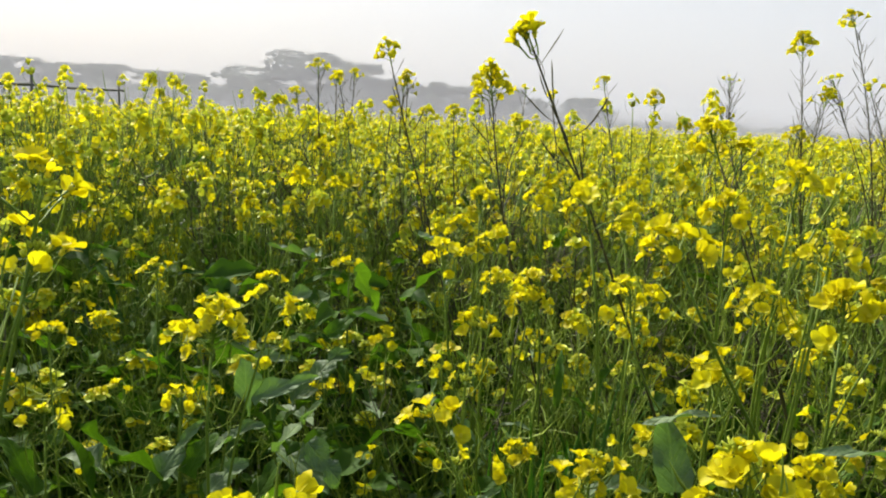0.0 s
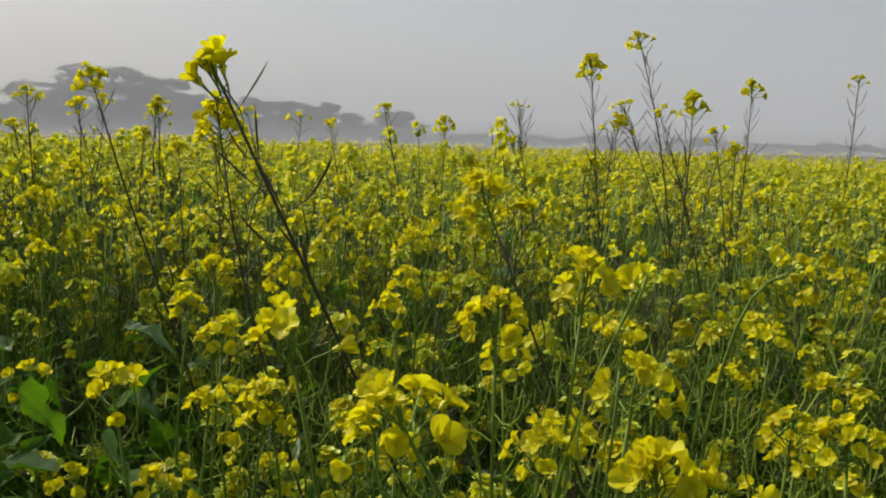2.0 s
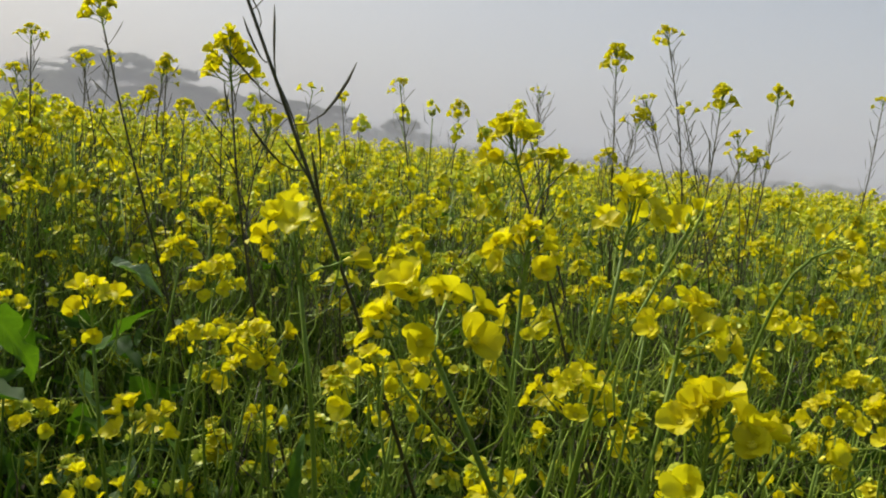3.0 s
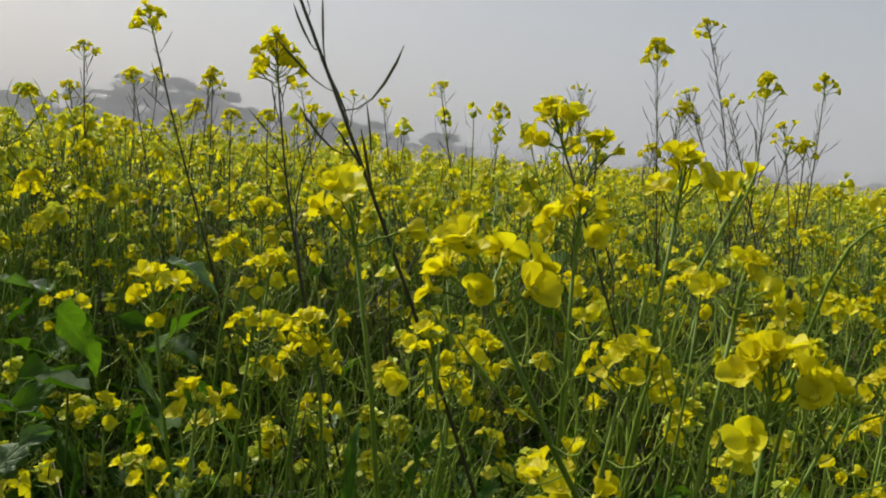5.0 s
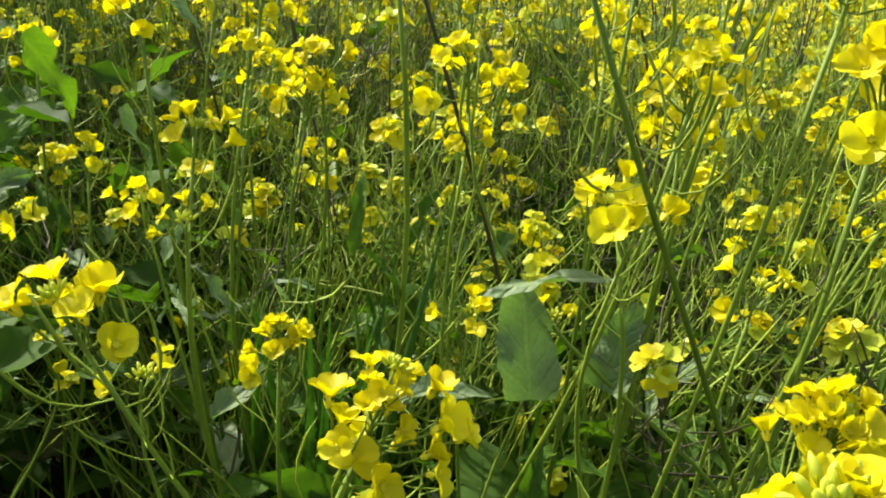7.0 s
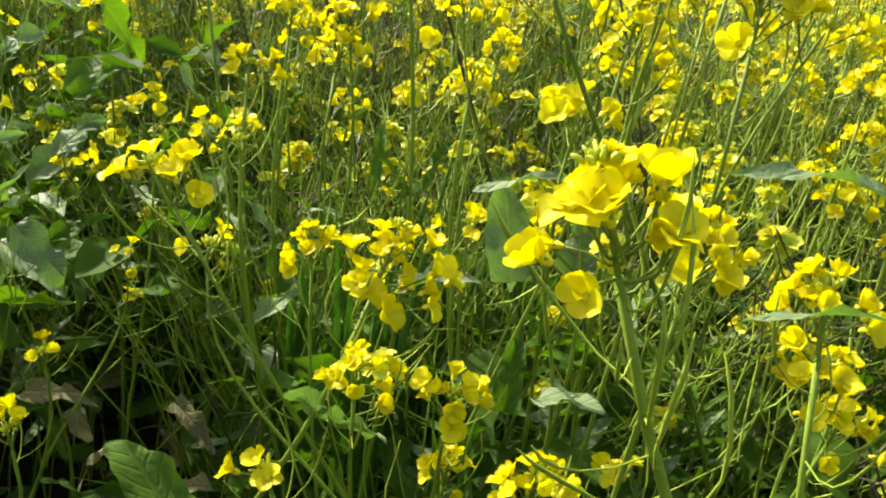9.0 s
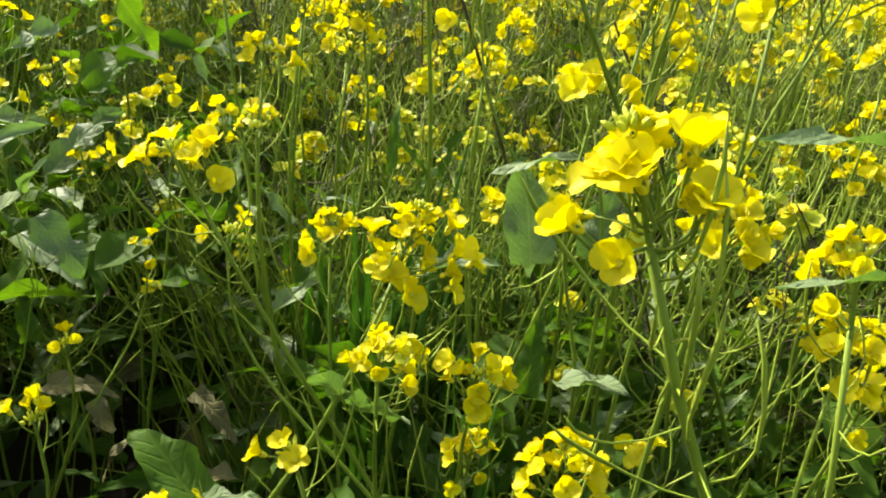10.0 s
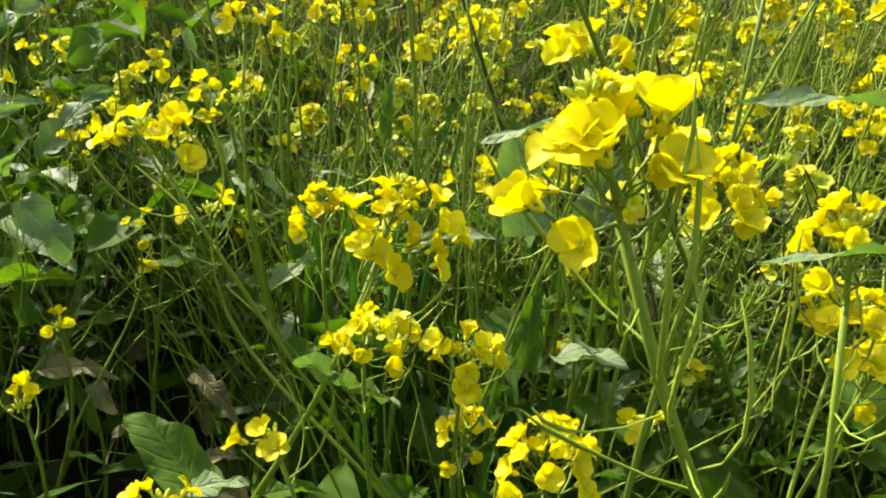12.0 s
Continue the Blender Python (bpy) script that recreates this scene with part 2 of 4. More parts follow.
def flower(rng, openness, rows=8, cols=5, stalk=0.0125):
    """An open four-petalled flower on its stalk: petals slot 0, green slot 1, stamens slot 3. The stalk starts at 0 and runs along +z."""
    bend = rng.uniform(-0.003, 0.003)
    top = Vector((bend, bend * 0.5, stalk))
    s = [tube([(0, 0, 0), (bend * 0.2, 0, stalk * 0.5), top], [0.0007, 0.0006, 0.0009], 4, 1)]
    size = rng.uniform(0.0142, 0.0168)
    first, pair = rng.uniform(0, 6.3), rng.uniform(0.0, 1.6)
    for k in range(4):
        a = first + k * math.pi / 2 + (0.16 if k % 2 else -0.16) * pair + rng.uniform(-0.12, 0.12)
        s.append(moved(petal(rng, size * rng.uniform(0.92, 1.08), openness + rng.uniform(-0.16, 0.16), rows, cols), Matrix.Translation(top) @ Matrix.Rotation(a, 4, "Z"), 0))
    for k in range(4):
        a = first + (k + 0.5) * math.pi / 2
        out = Vector((math.cos(a), math.sin(a), 0))
        s.append(tube([top, top + out * 0.0025 + Vector((0, 0, 0.005))], [0.0006, 0.0006], 3, 1))
    s.append(tube([top, top + Vector((0, 0, 0.0035)), top + Vector((0, 0, 0.0062))], [0.0012, 0.0024, 0.0012], 6, 3))
    for k in range(6):
        a = first + k * math.pi / 3
        out = Vector((math.cos(a), math.sin(a), 0))
        s.append(tube([top + Vector((0, 0, 0.003)), top + out * 0.0015 + Vector((0, 0, 0.007))], [0.0003, 0.0007], 3, 3))
    return joined(s)


def cheap_flower(rng, openness, stalk=0.010, slot=0):
    """The same flower for plants further off: a few facets a petal and a flat stalk; slot 2: just opening, still lime."""
    top = Vector((rng.uniform(-0.002, 0.002), 0, stalk))
    pts, tris, slots = [(-0.0006, 0, 0), (0.0006, 0, 0), tuple(top)], [(0, 1, 2)], [1]
    first, size = rng.uniform(0, 6.3), rng.uniform(0.0115, 0.0138)
    for k in range(4):
        a = first + k * math.pi / 2 + rng.uniform(-0.25, 0.25)
        out, side, up = Vector((math.cos(a), math.sin(a), 0)), Vector((-math.sin(a), math.cos(a), 0)), Vector((0, 0, 1))
        lean = 1.35 - 1.15 * openness * rng.uniform(0.8, 1.15)
        way = out * math.cos(lean) + up * math.sin(lean)
        mid = top + up * size * 0.30 + way * size * 0.36
        tip = mid + (way + out * 0.25 - up * 0.1) * size * 0.42
        b = len(pts)
        wide = size * rng.uniform(0.36, 0.46)
        rim = up * size * rng.uniform(0.02, 0.16)
        pts += [tuple(top + up * size * 0.2), tuple(mid + side * wide + rim), tuple(mid - side * wide + rim), tuple(tip + side * wide * 0.66), tuple(tip - side * wide * 0.66), tuple(mid)]
        tris += [(b, b + 1, b + 5), (b, b + 5, b + 2), (b + 1, b + 3, b + 5), (b + 3, b + 4, b + 5), (b + 4, b + 2, b + 5)]
        slots += [slot] * 5
    s = shape(pts, tris)
    return s[0], s[1], np.array(slots, dtype=np.int32)


HEAD_MATERIALS = (PETAL, STEM, BUD, STAMEN)
rng = random.Random(11)
FLOWERS = [mesh_of("flower", flower(rng, o), HEAD_MATERIALS) for o in (0.82, 0.66, 0.5, 0.72, 0.42, 0.3, 0.6, 0.55, 0.9, 0.46, 0.36, 0.7)]
CHEAP = [cheap_flower(rng, o, slot=2 if o < 0.55 else 0) for o in (0.9, 0.75, 0.6, 0.85, 0.4, 0.5, 0.7, 0.45)]


def layout(rng, count, long, spread=1.0, loose=0.0, stalks=None, sunward=None):
    """Where the flowers of a head sit on its axis (along +z): pose and size of each. loose: how far they stand off it, on stalks that are added to stalks."""
    out = []
    for i in range(count):
        up = (i + 0.5) / count
        a = i * 2.39996 + rng.uniform(-0.35, 0.35)
        rise = radians(22 + 56 * up + rng.uniform(-22, 20))
        way = Vector((math.cos(a) * math.cos(rise) * spread, math.sin(a) * math.cos(rise) * spread, math.sin(rise)))
        foot = Vector((0, 0, long * (0.05 + 0.75 * up + rng.uniform(-0.1, 0.1))))
        if loose:
            end = foot + way * loose * rng.uniform(0.6, 1.4) * (1.25 - up)
            stalks.append(tube([foot, (foot + end) / 2 - Vector((0, 0, 0.0015)), end], [0.0007, 0.0006, 0.0007], 4, 1))
            foot, way = end, (way + Vector((rng.uniform(-0.65, 0.65), rng.uniform(-0.65, 0.65), rng.uniform(-0.35, 0.45)))).normalized()
        if sunward is not None:
            way = (way + sunward * rng.uniform(0.0, 0.25)).normalized()
        out.append((Matrix.Translation(foot) @ axes(way, rng.uniform(0, 6.3)), rng.uniform(0.88, 1.1) * (1.12 - 0.28 * up)))
    return out


def bud_cluster(rng, count, long, sides=4):
    """The axis of a head with its tuft of closed buds."""
    s = [tube([(0, 0, -0.004), (0, 0, long * 0.6), (0, 0, long)], [0.0014, 0.0011, 0.0008], 5, 1)]
    for i in range(count):
        a, up = i * 2.39996, (i + 0.5) / count
        way = Vector((math.cos(a) * (1 - up) * 0.9, math.sin(a) * (1 - up) * 0.9, 0.75))
        foot = Vector((0, 0, long * 0.93)) + way * 0.0035
        s.append(bead(foot + way * 0.003, way, rng.uniform(0.0045, 0.0065), rng.uniform(0.0012, 0.0018), 2, sides))
    return joined(s)


def head_shape(rng, count, long, buds, pool, spread=1.0):
    s = [moved(rng.choice(pool), m @ Matrix.Scale(k, 4)) for m, k in layout(rng, count, long, spread)]
    return joined(s + [bud_cluster(rng, buds, long, 3)])


# ---- leaves ----
def leaf_shape(rng, kind, rows=11, cols=5):
    """A leaf 1 long along +x with its face up: lance (clasping, pointed), oval (stalked, lobed edge), broad (shield-shaped) or strap (narrow). Its rim waves and its tip curls."""
    droop, wave, twist = rng.uniform(0.2, 1.2), rng.uniform(0, 6.3), rng.uniform(-1.2, 1.2)
    if kind == "broad":
        droop, twist, wave = droop * 0.6, twist * 0.4, wave * 1.3
    fold, ruffle, sway = rng.uniform(0.15, 0.7) * (0.4 if kind == "broad" else 1.0), rng.uniform(0.04, 0.09), rng.uniform(-0.14, 0.14)

    def place(u, v):
        v = 2 * v - 1
        rough_rim = 1.0 + 0.13 * math.sin(15 * u + wave + (1.7 if v < 0 else 0.0)) + 0.09 * math.sin(33 * u + 2 * wave + (2.9 if v < 0 else 0.0))
        if kind == "lance":
            wide = 0.125 * (math.sin(math.pi * min(1.0, 0.28 + 0.72 * u)) ** 0.8) * (1.25 - 0.35 * u) * rough_rim if u < 0.999 else 0.0
        elif kind == "oval":
            body = smooth(0.2, 0.5, u) * math.sqrt(max(0.0, 1 - max(0.0, (u - 0.58) / 0.42) ** 2))
            wide = 0.022 + 0.205 * body * rough_rim + 0.06 * max(0.0, math.sin(26 * u + wave)) * smooth(0.10, 0.2, u) * (1 - smooth(0.35, 0.55, u))
        elif kind == "broad":
            wide = 0.235 * math.sin(math.pi * min(1.0, 0.2 + 0.8 * u)) ** 0.5 * (1.08 - 0.25 * u) * (0.5 + 0.5 * rough_rim) if u < 0.999 else 0.0
        else:
            wide = 0.07 * math.sin(math.pi * min(1.0, 0.15 + 0.85 * u)) ** 0.7 * rough_rim if u < 0.999 else 0.0
        a = twist * u
        frill = ruffle * math.sin(11 * u + wave + 2.2 * v) * abs(v) ** 1.5 + 0.5 * ruffle * math.sin(23 * u + 3 * v + wave) * v * v
        y, z = v * wide * math.cos(a) + sway * u * u, abs(v) * wide * fold + frill * min(1.0, wide * 9) + v * wide * math.sin(a)
        return (u - 0.12 * droop * u * u, y, z - droop * 0.42 * u * u + 0.05 * math.sin(5 * u + wave) * u)
    return shape(*grid(rows, cols, place))


LEAVES = {}
for kind in ("lance", "oval", "strap", "broad"):
    for tone, m in (("green", LEAF), ("grey", LEAF_GREY), ("old", LEAF_OLD)):
        LEAVES[kind, tone] = [mesh_of("leaf", leaf_shape(rng, kind), (m,)) for _ in range(4)]
FAR_LEAVES = [leaf_shape(rng, k, 5, 2) for k in ("lance", "oval", "strap", "lance")]
LOW_LEAVES = [leaf_shape(rng, k, 7, 5) for k in ("lance", "oval", "strap", "lance", "oval", "lance", "strap", "oval")]


def pod_shape(rng, lean=1.0, sides=4):
    """A slender seed pod whose stalk leaves the stem sideways and curves up along +z."""
    c, e = lean * rng.uniform(0.85, 1.15), rng.uniform(-0.05, 0.08)
    path = [(0, 0, 0), (0.20 * c, 0, 0.10), (0.34 * c, 0, 0.28), (0.41 * c, e * 0.4, 0.5), (0.45 * c, e, 0.78), (0.45 * c, e * 1.2, 1.0)]
    return tube(path[:: 1 if sides > 3 else 2] + ([] if sides > 3 else path[-1:]), [0.010, 0.009, 0.011, 0.017, 0.016, 0.004] if sides > 3 else [0.010, 0.012, 0.017, 0.004], sides, 0)


POD_SHAPES = [pod_shape(rng, 0.7 + 0.2 * i, 3) for i in range(5)]
PODS = [mesh_of("seed_pod", pod_shape(rng, 0.8 + 0.3 * i), (POD,)) for i in range(4)]
PODS_DARK = [mesh_of("seed_pod", pod_shape(rng, 0.25 + 0.2 * i), (DARK_BROWN,)) for i in range(4)]


# ---- whole plants ----
def curve(a, b, way_a, way_b, steps):
    a, b, p, q = Vector(a), Vector(b), Vector(a) + Vector(way_a), Vector(b) - Vector(way_b)
    out = []
    for i in range(steps + 1):
        u = i / steps
        out.append(a * (1 - u) ** 3 + p * 3 * u * (1 - u) ** 2 + q * 3 * u * u * (1 - u) + b * u ** 3)
    return out


def mustard(base, heads, label, leaves=5, dark_brown=False, rng=None, thick=1.0, leaf_tone=None, pod_size=1.0, first_leaf=0.05, last_leaf=0.7, group="flowering mustard plants", blooms=()):
    """A flowering mustard plant. heads: (place of the head's foot, way of its axis, flowers, size, pods under it); the first ends the main stem, the others sit on
    branches that leave it. blooms: (place, size) of the single open flowers of the first head, on long stalks."""
    bx, by = base
    if bx < 0.24 and by < 1.25 and first_leaf < 0.5:      # bare stems over the open soil beside the path
        leaves, first_leaf, last_leaf = (leaves // 2 if heads[0][0][2] > 0.78 else 1), 0.6, 0.9
    plant = tagged(new("mustard_plant"), label, "plant", group)
    plant.matrix_basis = Matrix.Translation((bx, by, 0))
    origin = Vector((bx, by, 0))
    ends = [(Vector(h[0]) - origin - Vector(h[1]).normalized() * (0.014 + 0.0007 * h[2]) * h[3], Vector(h[1]).normalized(), *h[2:]) for h in heads]
    top, way = ends[0][0], ends[0][1]
    main = curve((0, 0, -0.01), top, (rng.uniform(-0.18, 0.18), rng.uniform(-0.14, 0.18), top.z * 0.42), way * top.z * 0.4 * way.z ** 2, 14)
    thick *= 0.9 if dark_brown else 1.0
    stalks = [tube(main, [0.0034 * thick * (1 - 0.6 * i / 14) for i in range(15)], 6)]
    paths = [main]
    for end, aim, *_ in ends[1:]:
        near = min(range(4, 12), key=lambda i: abs((end - main[i]).length - 0.8 * abs(end.z - main[i].z)) + 0.3 * abs(main[i].z - 0.62 * end.z))
        start = main[near]
        reach = (end - start).length
        path = curve(start, end, (main[near + 1] - start).normalized() * reach * 0.35 + (end - start) * 0.1, aim * reach * 0.4, 9)
        stalks.append(tube(path, [0.0021 * thick * (1 - 0.5 * i / 9) for i in range(10)], 5))
        paths.append(path)
    part("stem", mesh_of("stem", joined(stalks), (DARK_BROWN if dark_brown else STEM,)), plant)
    for (end, aim, count, size, pods), path in zip(ends, paths):
        long = (0.016 + 0.0013 * count) * size
        turn = Matrix.Translation(end) @ axes(aim, rng.uniform(0, 6.3))
        stalks = []
        count, long = (round(1.35 * count) if count > 7 else count), long * 1.1
        flowers = layout(rng, count, long, 1.0, 0.014 if count < 8 else 0.011, stalks, turn.to_3x3().inverted() @ sun_way)
        if path is main and blooms:
            stalks = []
            flowers = [(m, 0.75 * k) for m, k in layout(rng, count // 2, long, 1.0, 0.008, stalks)]
            for place, k in blooms:
                spot = turn.inverted() @ (Vector(place) - origin)
                aim_out = (spot - Vector((0, 0, long * 0.1)) + Vector((rng.uniform(-0.008, 0.008), rng.uniform(-0.008, 0.008), 0.022))).normalized()
                foot = spot - aim_out * 0.026 * k
                low = Vector((0, 0, min(long * 0.6, foot.z - 0.4 * foot.xy.length)))
                stalks.append(tube([low, low.lerp(foot, 0.55) - Vector((0, 0, 0.0015)), foot], [0.0008, 0.0007, 0.0008], 4, 1))
                flowers.append((Matrix.Translation(foot) @ axes(aim_out, rng.uniform(0, 6.3)), 1.15 * k / size))
        head = part("flower_head", mesh_of("flower_head", joined([bud_cluster(rng, 13, long), *stalks]), HEAD_MATERIALS), plant, turn)
        trim = 0.86 if count > 7 and not (path is main and blooms) else 1.0
        for m, k in flowers:
            part("flower", rng.choice(FLOWERS), head, m @ Matrix.Scale(k * size * trim, 4))
        pool = PODS_DARK if dark_brown else PODS
        for i in range(pods):
            u = 0.985 - (0.12 + 0.0032 * pods if dark_brown else min(0.012 + 0.009 * pods, 0.15 + 0.0028 * pods)) * (i + rng.random() * 0.5) / max(1, pods)
            k = u * (len(path) - 1)
            j = min(len(path) - 2, int(k))
            at = path[j].lerp(path[j + 1], k - j)
            a = i * 2.39996
            along = (path[j + 1] - path[j]).normalized()
            out = along + Vector((math.cos(a), math.sin(a), 0.0)) * (rng.uniform(0.25, 0.9) if dark_brown else rng.uniform(0.0, 0.45))
            part("seed_pod", rng.choice(pool), plant, Matrix.Translation(at) @ axes(out, a) @ Matrix.Scale(rng.uniform(0.036, 0.062) * pod_size, 4))
    for i in range(leaves):
        u = first_leaf + (last_leaf - first_leaf) * (i + rng.random() * 0.8) / leaves
        k = u * 14
        j = min(13, int(k))
        at = main[j].lerp(main[j + 1], k - j)
        tone = leaf_tone or rng.choice(("green", "green", "grey", "grey", "old" if u < 0.3 else "green"))
        kind = "oval" if u < 0.35 else ("lance" if rng.random() < 0.75 else "strap")
        size = (0.105 - 0.06 * u) * rng.uniform(0.7, 1.25)
        part("leaf", rng.choice(LEAVES[kind, tone]), plant, Matrix.Translation(at) @ pose(0, 0, 0, 0, 0, i * 137.5 + rng.uniform(-30, 30)) @ pose(0, 0, 0, 0, -rng.uniform(5, 55), 0) @ Matrix.Scale(size, 4))
    return plant


def lone_leaf(parent, place, way, kind, tone, roll=0.0, label="", size=None):
    """A single leaf of a plant, from its foot to its tip."""
    way = Vector(way) - Vector(place)
    size = way.length if size is None else size
    m = way.normalized().to_track_quat("X", "Z").to_matrix().to_4x4()
    return part("leaf", LEAVES[kind, tone][int(size * 1000) % 4], parent, Matrix.Translation(Vector(place) - parent.matrix_basis.translation) @ m @ pose(0, 0, 0, roll) @ Matrix.Scale(size, 4), label)


# ---- ground ----
def ground_sheet():
    rings = [0.0, 0.3, 0.6, 0.9, 1.2, 1.6, 2.0, 2.5, 3.2, 4.5, 7, 12, 25, 60, 150, 400, 1200, 3500]
    pts, tris, n = [(0.15, 0.3, 0.0)], [], 48
    for r in rings[1:]:
        for k in range(n):
            a = 2 * math.pi * k / n
            x, y = 0.15 + r * math.cos(a), 0.3 + r * math.sin(a)
            clod = (noise.noise((x * 6, y * 6, 0)) * 0.02 + noise.noise((x * 2, y * 2, 5)) * 0.02) if r < 8 else 0.0
            pts.append((x, y, clod - 0.012))
    tris += [(0, 1 + k, 1 + (k + 1) % n) for k in range(n)]
    for i in range(len(rings) - 2):
        for k in range(n):
            a, b = 1 + i * n + k, 1 + i * n + (k + 1) % n
            tris += [(a, a + n, b + n), (a, b + n, b)]
    return shape(pts, tris)


ground = tagged(new("ground", mesh_of("ground", ground_sheet(), (SOIL,))), "dark tilled soil under the mustard crop", "ground", kind="structure")

# ---- the plants that the walk passes close by ----
rng = random.Random(3)
G = "yellow-flowering mustard plant with green stem"
UP = (0, 0, 1)
# tall ones against the sky
mustard((0.56, 1.16), [((0.14, 0.996, 1.232), (-0.45, -0.05, 1), 3, 0.9, 11)], "tall leaning mustard plant with brownish stem and one yellow head", 4, True, rng, pod_size=1.15,
        blooms=[((0.122, 0.998, 1.229), 1.2), ((0.128, 1.004, 1.242), 1.2), ((0.139, 0.996, 1.251), 1.2), ((0.148, 0.987, 1.242), 1.2), ((0.136, 1.009, 1.241), 1.2)])
mustard((0.05, 1.62), [((-0.084, 1.577, 1.25), (-0.25, 0, 1), 11, 1.0, 10)], "tall thin mustard plant with a curved brownish stem", 4, True, rng)
mustard((0.22, 1.5), [((0.107, 1.411, 1.195), (-0.1, 0, 1), 24, 1.15, 22), ((0.16, 1.45, 1.12), (0.3, 0, 1), 7, 0.9, 6)], "mustard plant with broad yellow head and brownish pods", 4, True, rng)
mustard((0.62, 2.46), [((0.594, 2.435, 1.215), UP, 17, 1.1, 24)], "tall mustard plant with a round yellow head", 4, True, rng)
mustard((0.45, 2.2), [((0.407, 2.184, 1.24), (-0.2, 0, 1), 9, 0.9, 19)], "tall slender mustard plant with small yellow head", 4, True, rng)
mustard((0.92, 2.06), [((0.845, 2.04, 1.345), (-0.1, 0, 1), 20, 1.15, 54), ((0.90, 2.0, 1.22), (0.2, 0, 1), 13, 1.0, 24), ((0.86, 2.05, 1.13), (0.1, 0, 1), 12, 1.0, 10)], "tall mustard plant with stacked yellow heads and brown pods", 4, True, rng)
mustard((1.10, 2.08), [((0.977, 2.092, 1.415), (-0.33, 0, 1), 12, 1.0, 76), ((0.93, 2.05, 1.26), (-0.4, 0, 1), 6, 0.85, 26)], "very tall mustard plant with many thin brown pods", 4, True, rng)
mustard((0.98, 1.78), [((0.939, 1.744, 1.255), UP, 16, 1.05, 38), ((0.97, 1.7, 1.15), (0.2, 0, 1), 6, 0.8, 8)], "tall mustard plant with yellow head and brownish pods", 4, True, rng)
mustard((1.25, 2.1), [((1.262, 2.083, 1.315), UP, 15, 1.05, 35)], "tall thin mustard plant with single yellow head", 4, True, rng)
mustard((1.84, 2.52), [((1.86, 2.501, 1.385), UP, 8, 0.9, 22)], "tall thin mustard plant with small yellow head", 4, True, rng)
mustard((-0.27, 2.0), [((-0.301, 2.005, 1.24), UP, 9, 0.9, 19)], "tall thin mustard plant with small yellow head", 4, True, rng)
mustard((-0.36, 2.75), [((-0.389, 2.75, 1.25), UP, 10, 1.0, 19), ((-0.33, 2.75, 1.26), UP, 8, 0.9, 8)], "tall mustard plant with two yellow heads", 4, True, rng)
mustard((-0.10, 2.4), [((-0.12, 2.38, 1.24), UP, 12, 1.0, 19)], "tall mustard plant with yellow head", 4, True, rng)
mustard((0.55, 1.25), [((0.39, 1.107, 1.125), (-0.4, 0, 1), 14, 1.2, 8), ((0.43, 1.11, 1.10), (0.3, 0, 1), 6, 1.0, 4)], "mustard plant with broad loose head on brown stem", 4, True, rng)
mustard((0.80, 2.12), [((0.687, 2.096, 1.171), (-0.35, 0, 1), 9, 0.95, 19), ((0.703, 2.1, 1.25), (-0.05, 0, 1), 3, 0.7, 30)], "tall mustard plant with thin brownish pods and small head", 4, True, rng)
mustard((1.10, 2.04), [((1.01, 2.03, 1.245), (-0.4, 0, 1), 5, 0.85, 46)], "mustard plant with many bowed brownish pods", 4, True, rng)
mustard((1.22, 2.05), [((1.20, 2.03, 1.165), (0, 0, 1), 14, 1.0, 19), ((1.16, 2.05, 1.20), (-0.2, 0, 1), 7, 0.9, 8)], "mustard plant with two yellow heads and brownish pods", 4, True, rng)
for x, y, z, n in ((-0.343, 2.523, 1.237, 11), (-0.13, 2.40, 1.225, 18), (-0.17, 2.468, 1.165, 22), (0.088, 2.415, 1.225, 7), (0.219, 2.382, 1.216, 4), (0.291, 2.362, 1.198, 5), (0.02, 2.3, 1.15, 12), (-0.05, 2.2, 1.14, 12), (-0.42, 2.3, 1.18, 12)):
    mustard((x + rng.uniform(-0.08, 0.08), y), [((x, y, z), (rng.uniform(-0.25, 0.25), 0, 1), n, 0.95, 12)], "mustard plant with yellow head on a brownish stem", 4, True, rng)
# heads level with the eye
mustard((0.22, 0.95), [((0.20, 0.831, 1.05), (-0.2, -0.1, 1), 6, 1.15, 2)], G + " and few large flowers", 5, False, rng)
mustard((0.45, 1.0), [((0.405, 0.855, 1.083), (0.1, 0, 1), 9, 1.1, 6), ((0.438, 0.845, 1.075), (0.5, 0, 1), 2, 1.05, 2)], G + " and a loose broad head", 5, False, rng)
mustard((0.36, 0.98), [((0.35, 0.888, 1.05), UP, 10, 1.0, 6)], G + " and a broad head", 5, False, rng)
mustard((0.62, 0.98), [((0.257, 0.728, 1.037), (-0.5, -0.1, 1), 10, 1.15, 8), ((0.264, 0.915, 0.952), (-0.1, 0, 1), 9, 1.0, 4)], G + " and two yellow heads", 5, False, rng)
mustard((0.42, 0.86), [((0.41, 0.738, 0.987), UP, 12, 1.2, 6), ((0.452, 0.74, 0.972), (0.5, 0, 1), 3, 1.05, 3)], G + " and a dense yellow head", 5, False, rng)
mustard((0.47, 0.92), [((0.416, 0.789, 1.028), (0.1, 0, 1), 8, 1.0, 6)], G + " and a flat yellow head", 5, False, rng)
mustard((0.47, 1.0), [((0.403, 0.905, 0.945), (-0.1, 0, 1), 9, 1.05, 6)], G + " and a broad yellow head", 4, False, rng)
mustard((0.06, 1.1), [((0.055, 1.009, 0.965), (-0.1, 0, 1), 8, 1.05, 5)], G + " and a small yellow head", 5, False, rng)
mustard((0.42, 1.12), [((0.402, 1.052, 0.97), UP, 9, 1.0, 6)], G + " and a yellow head", 5, False, rng)
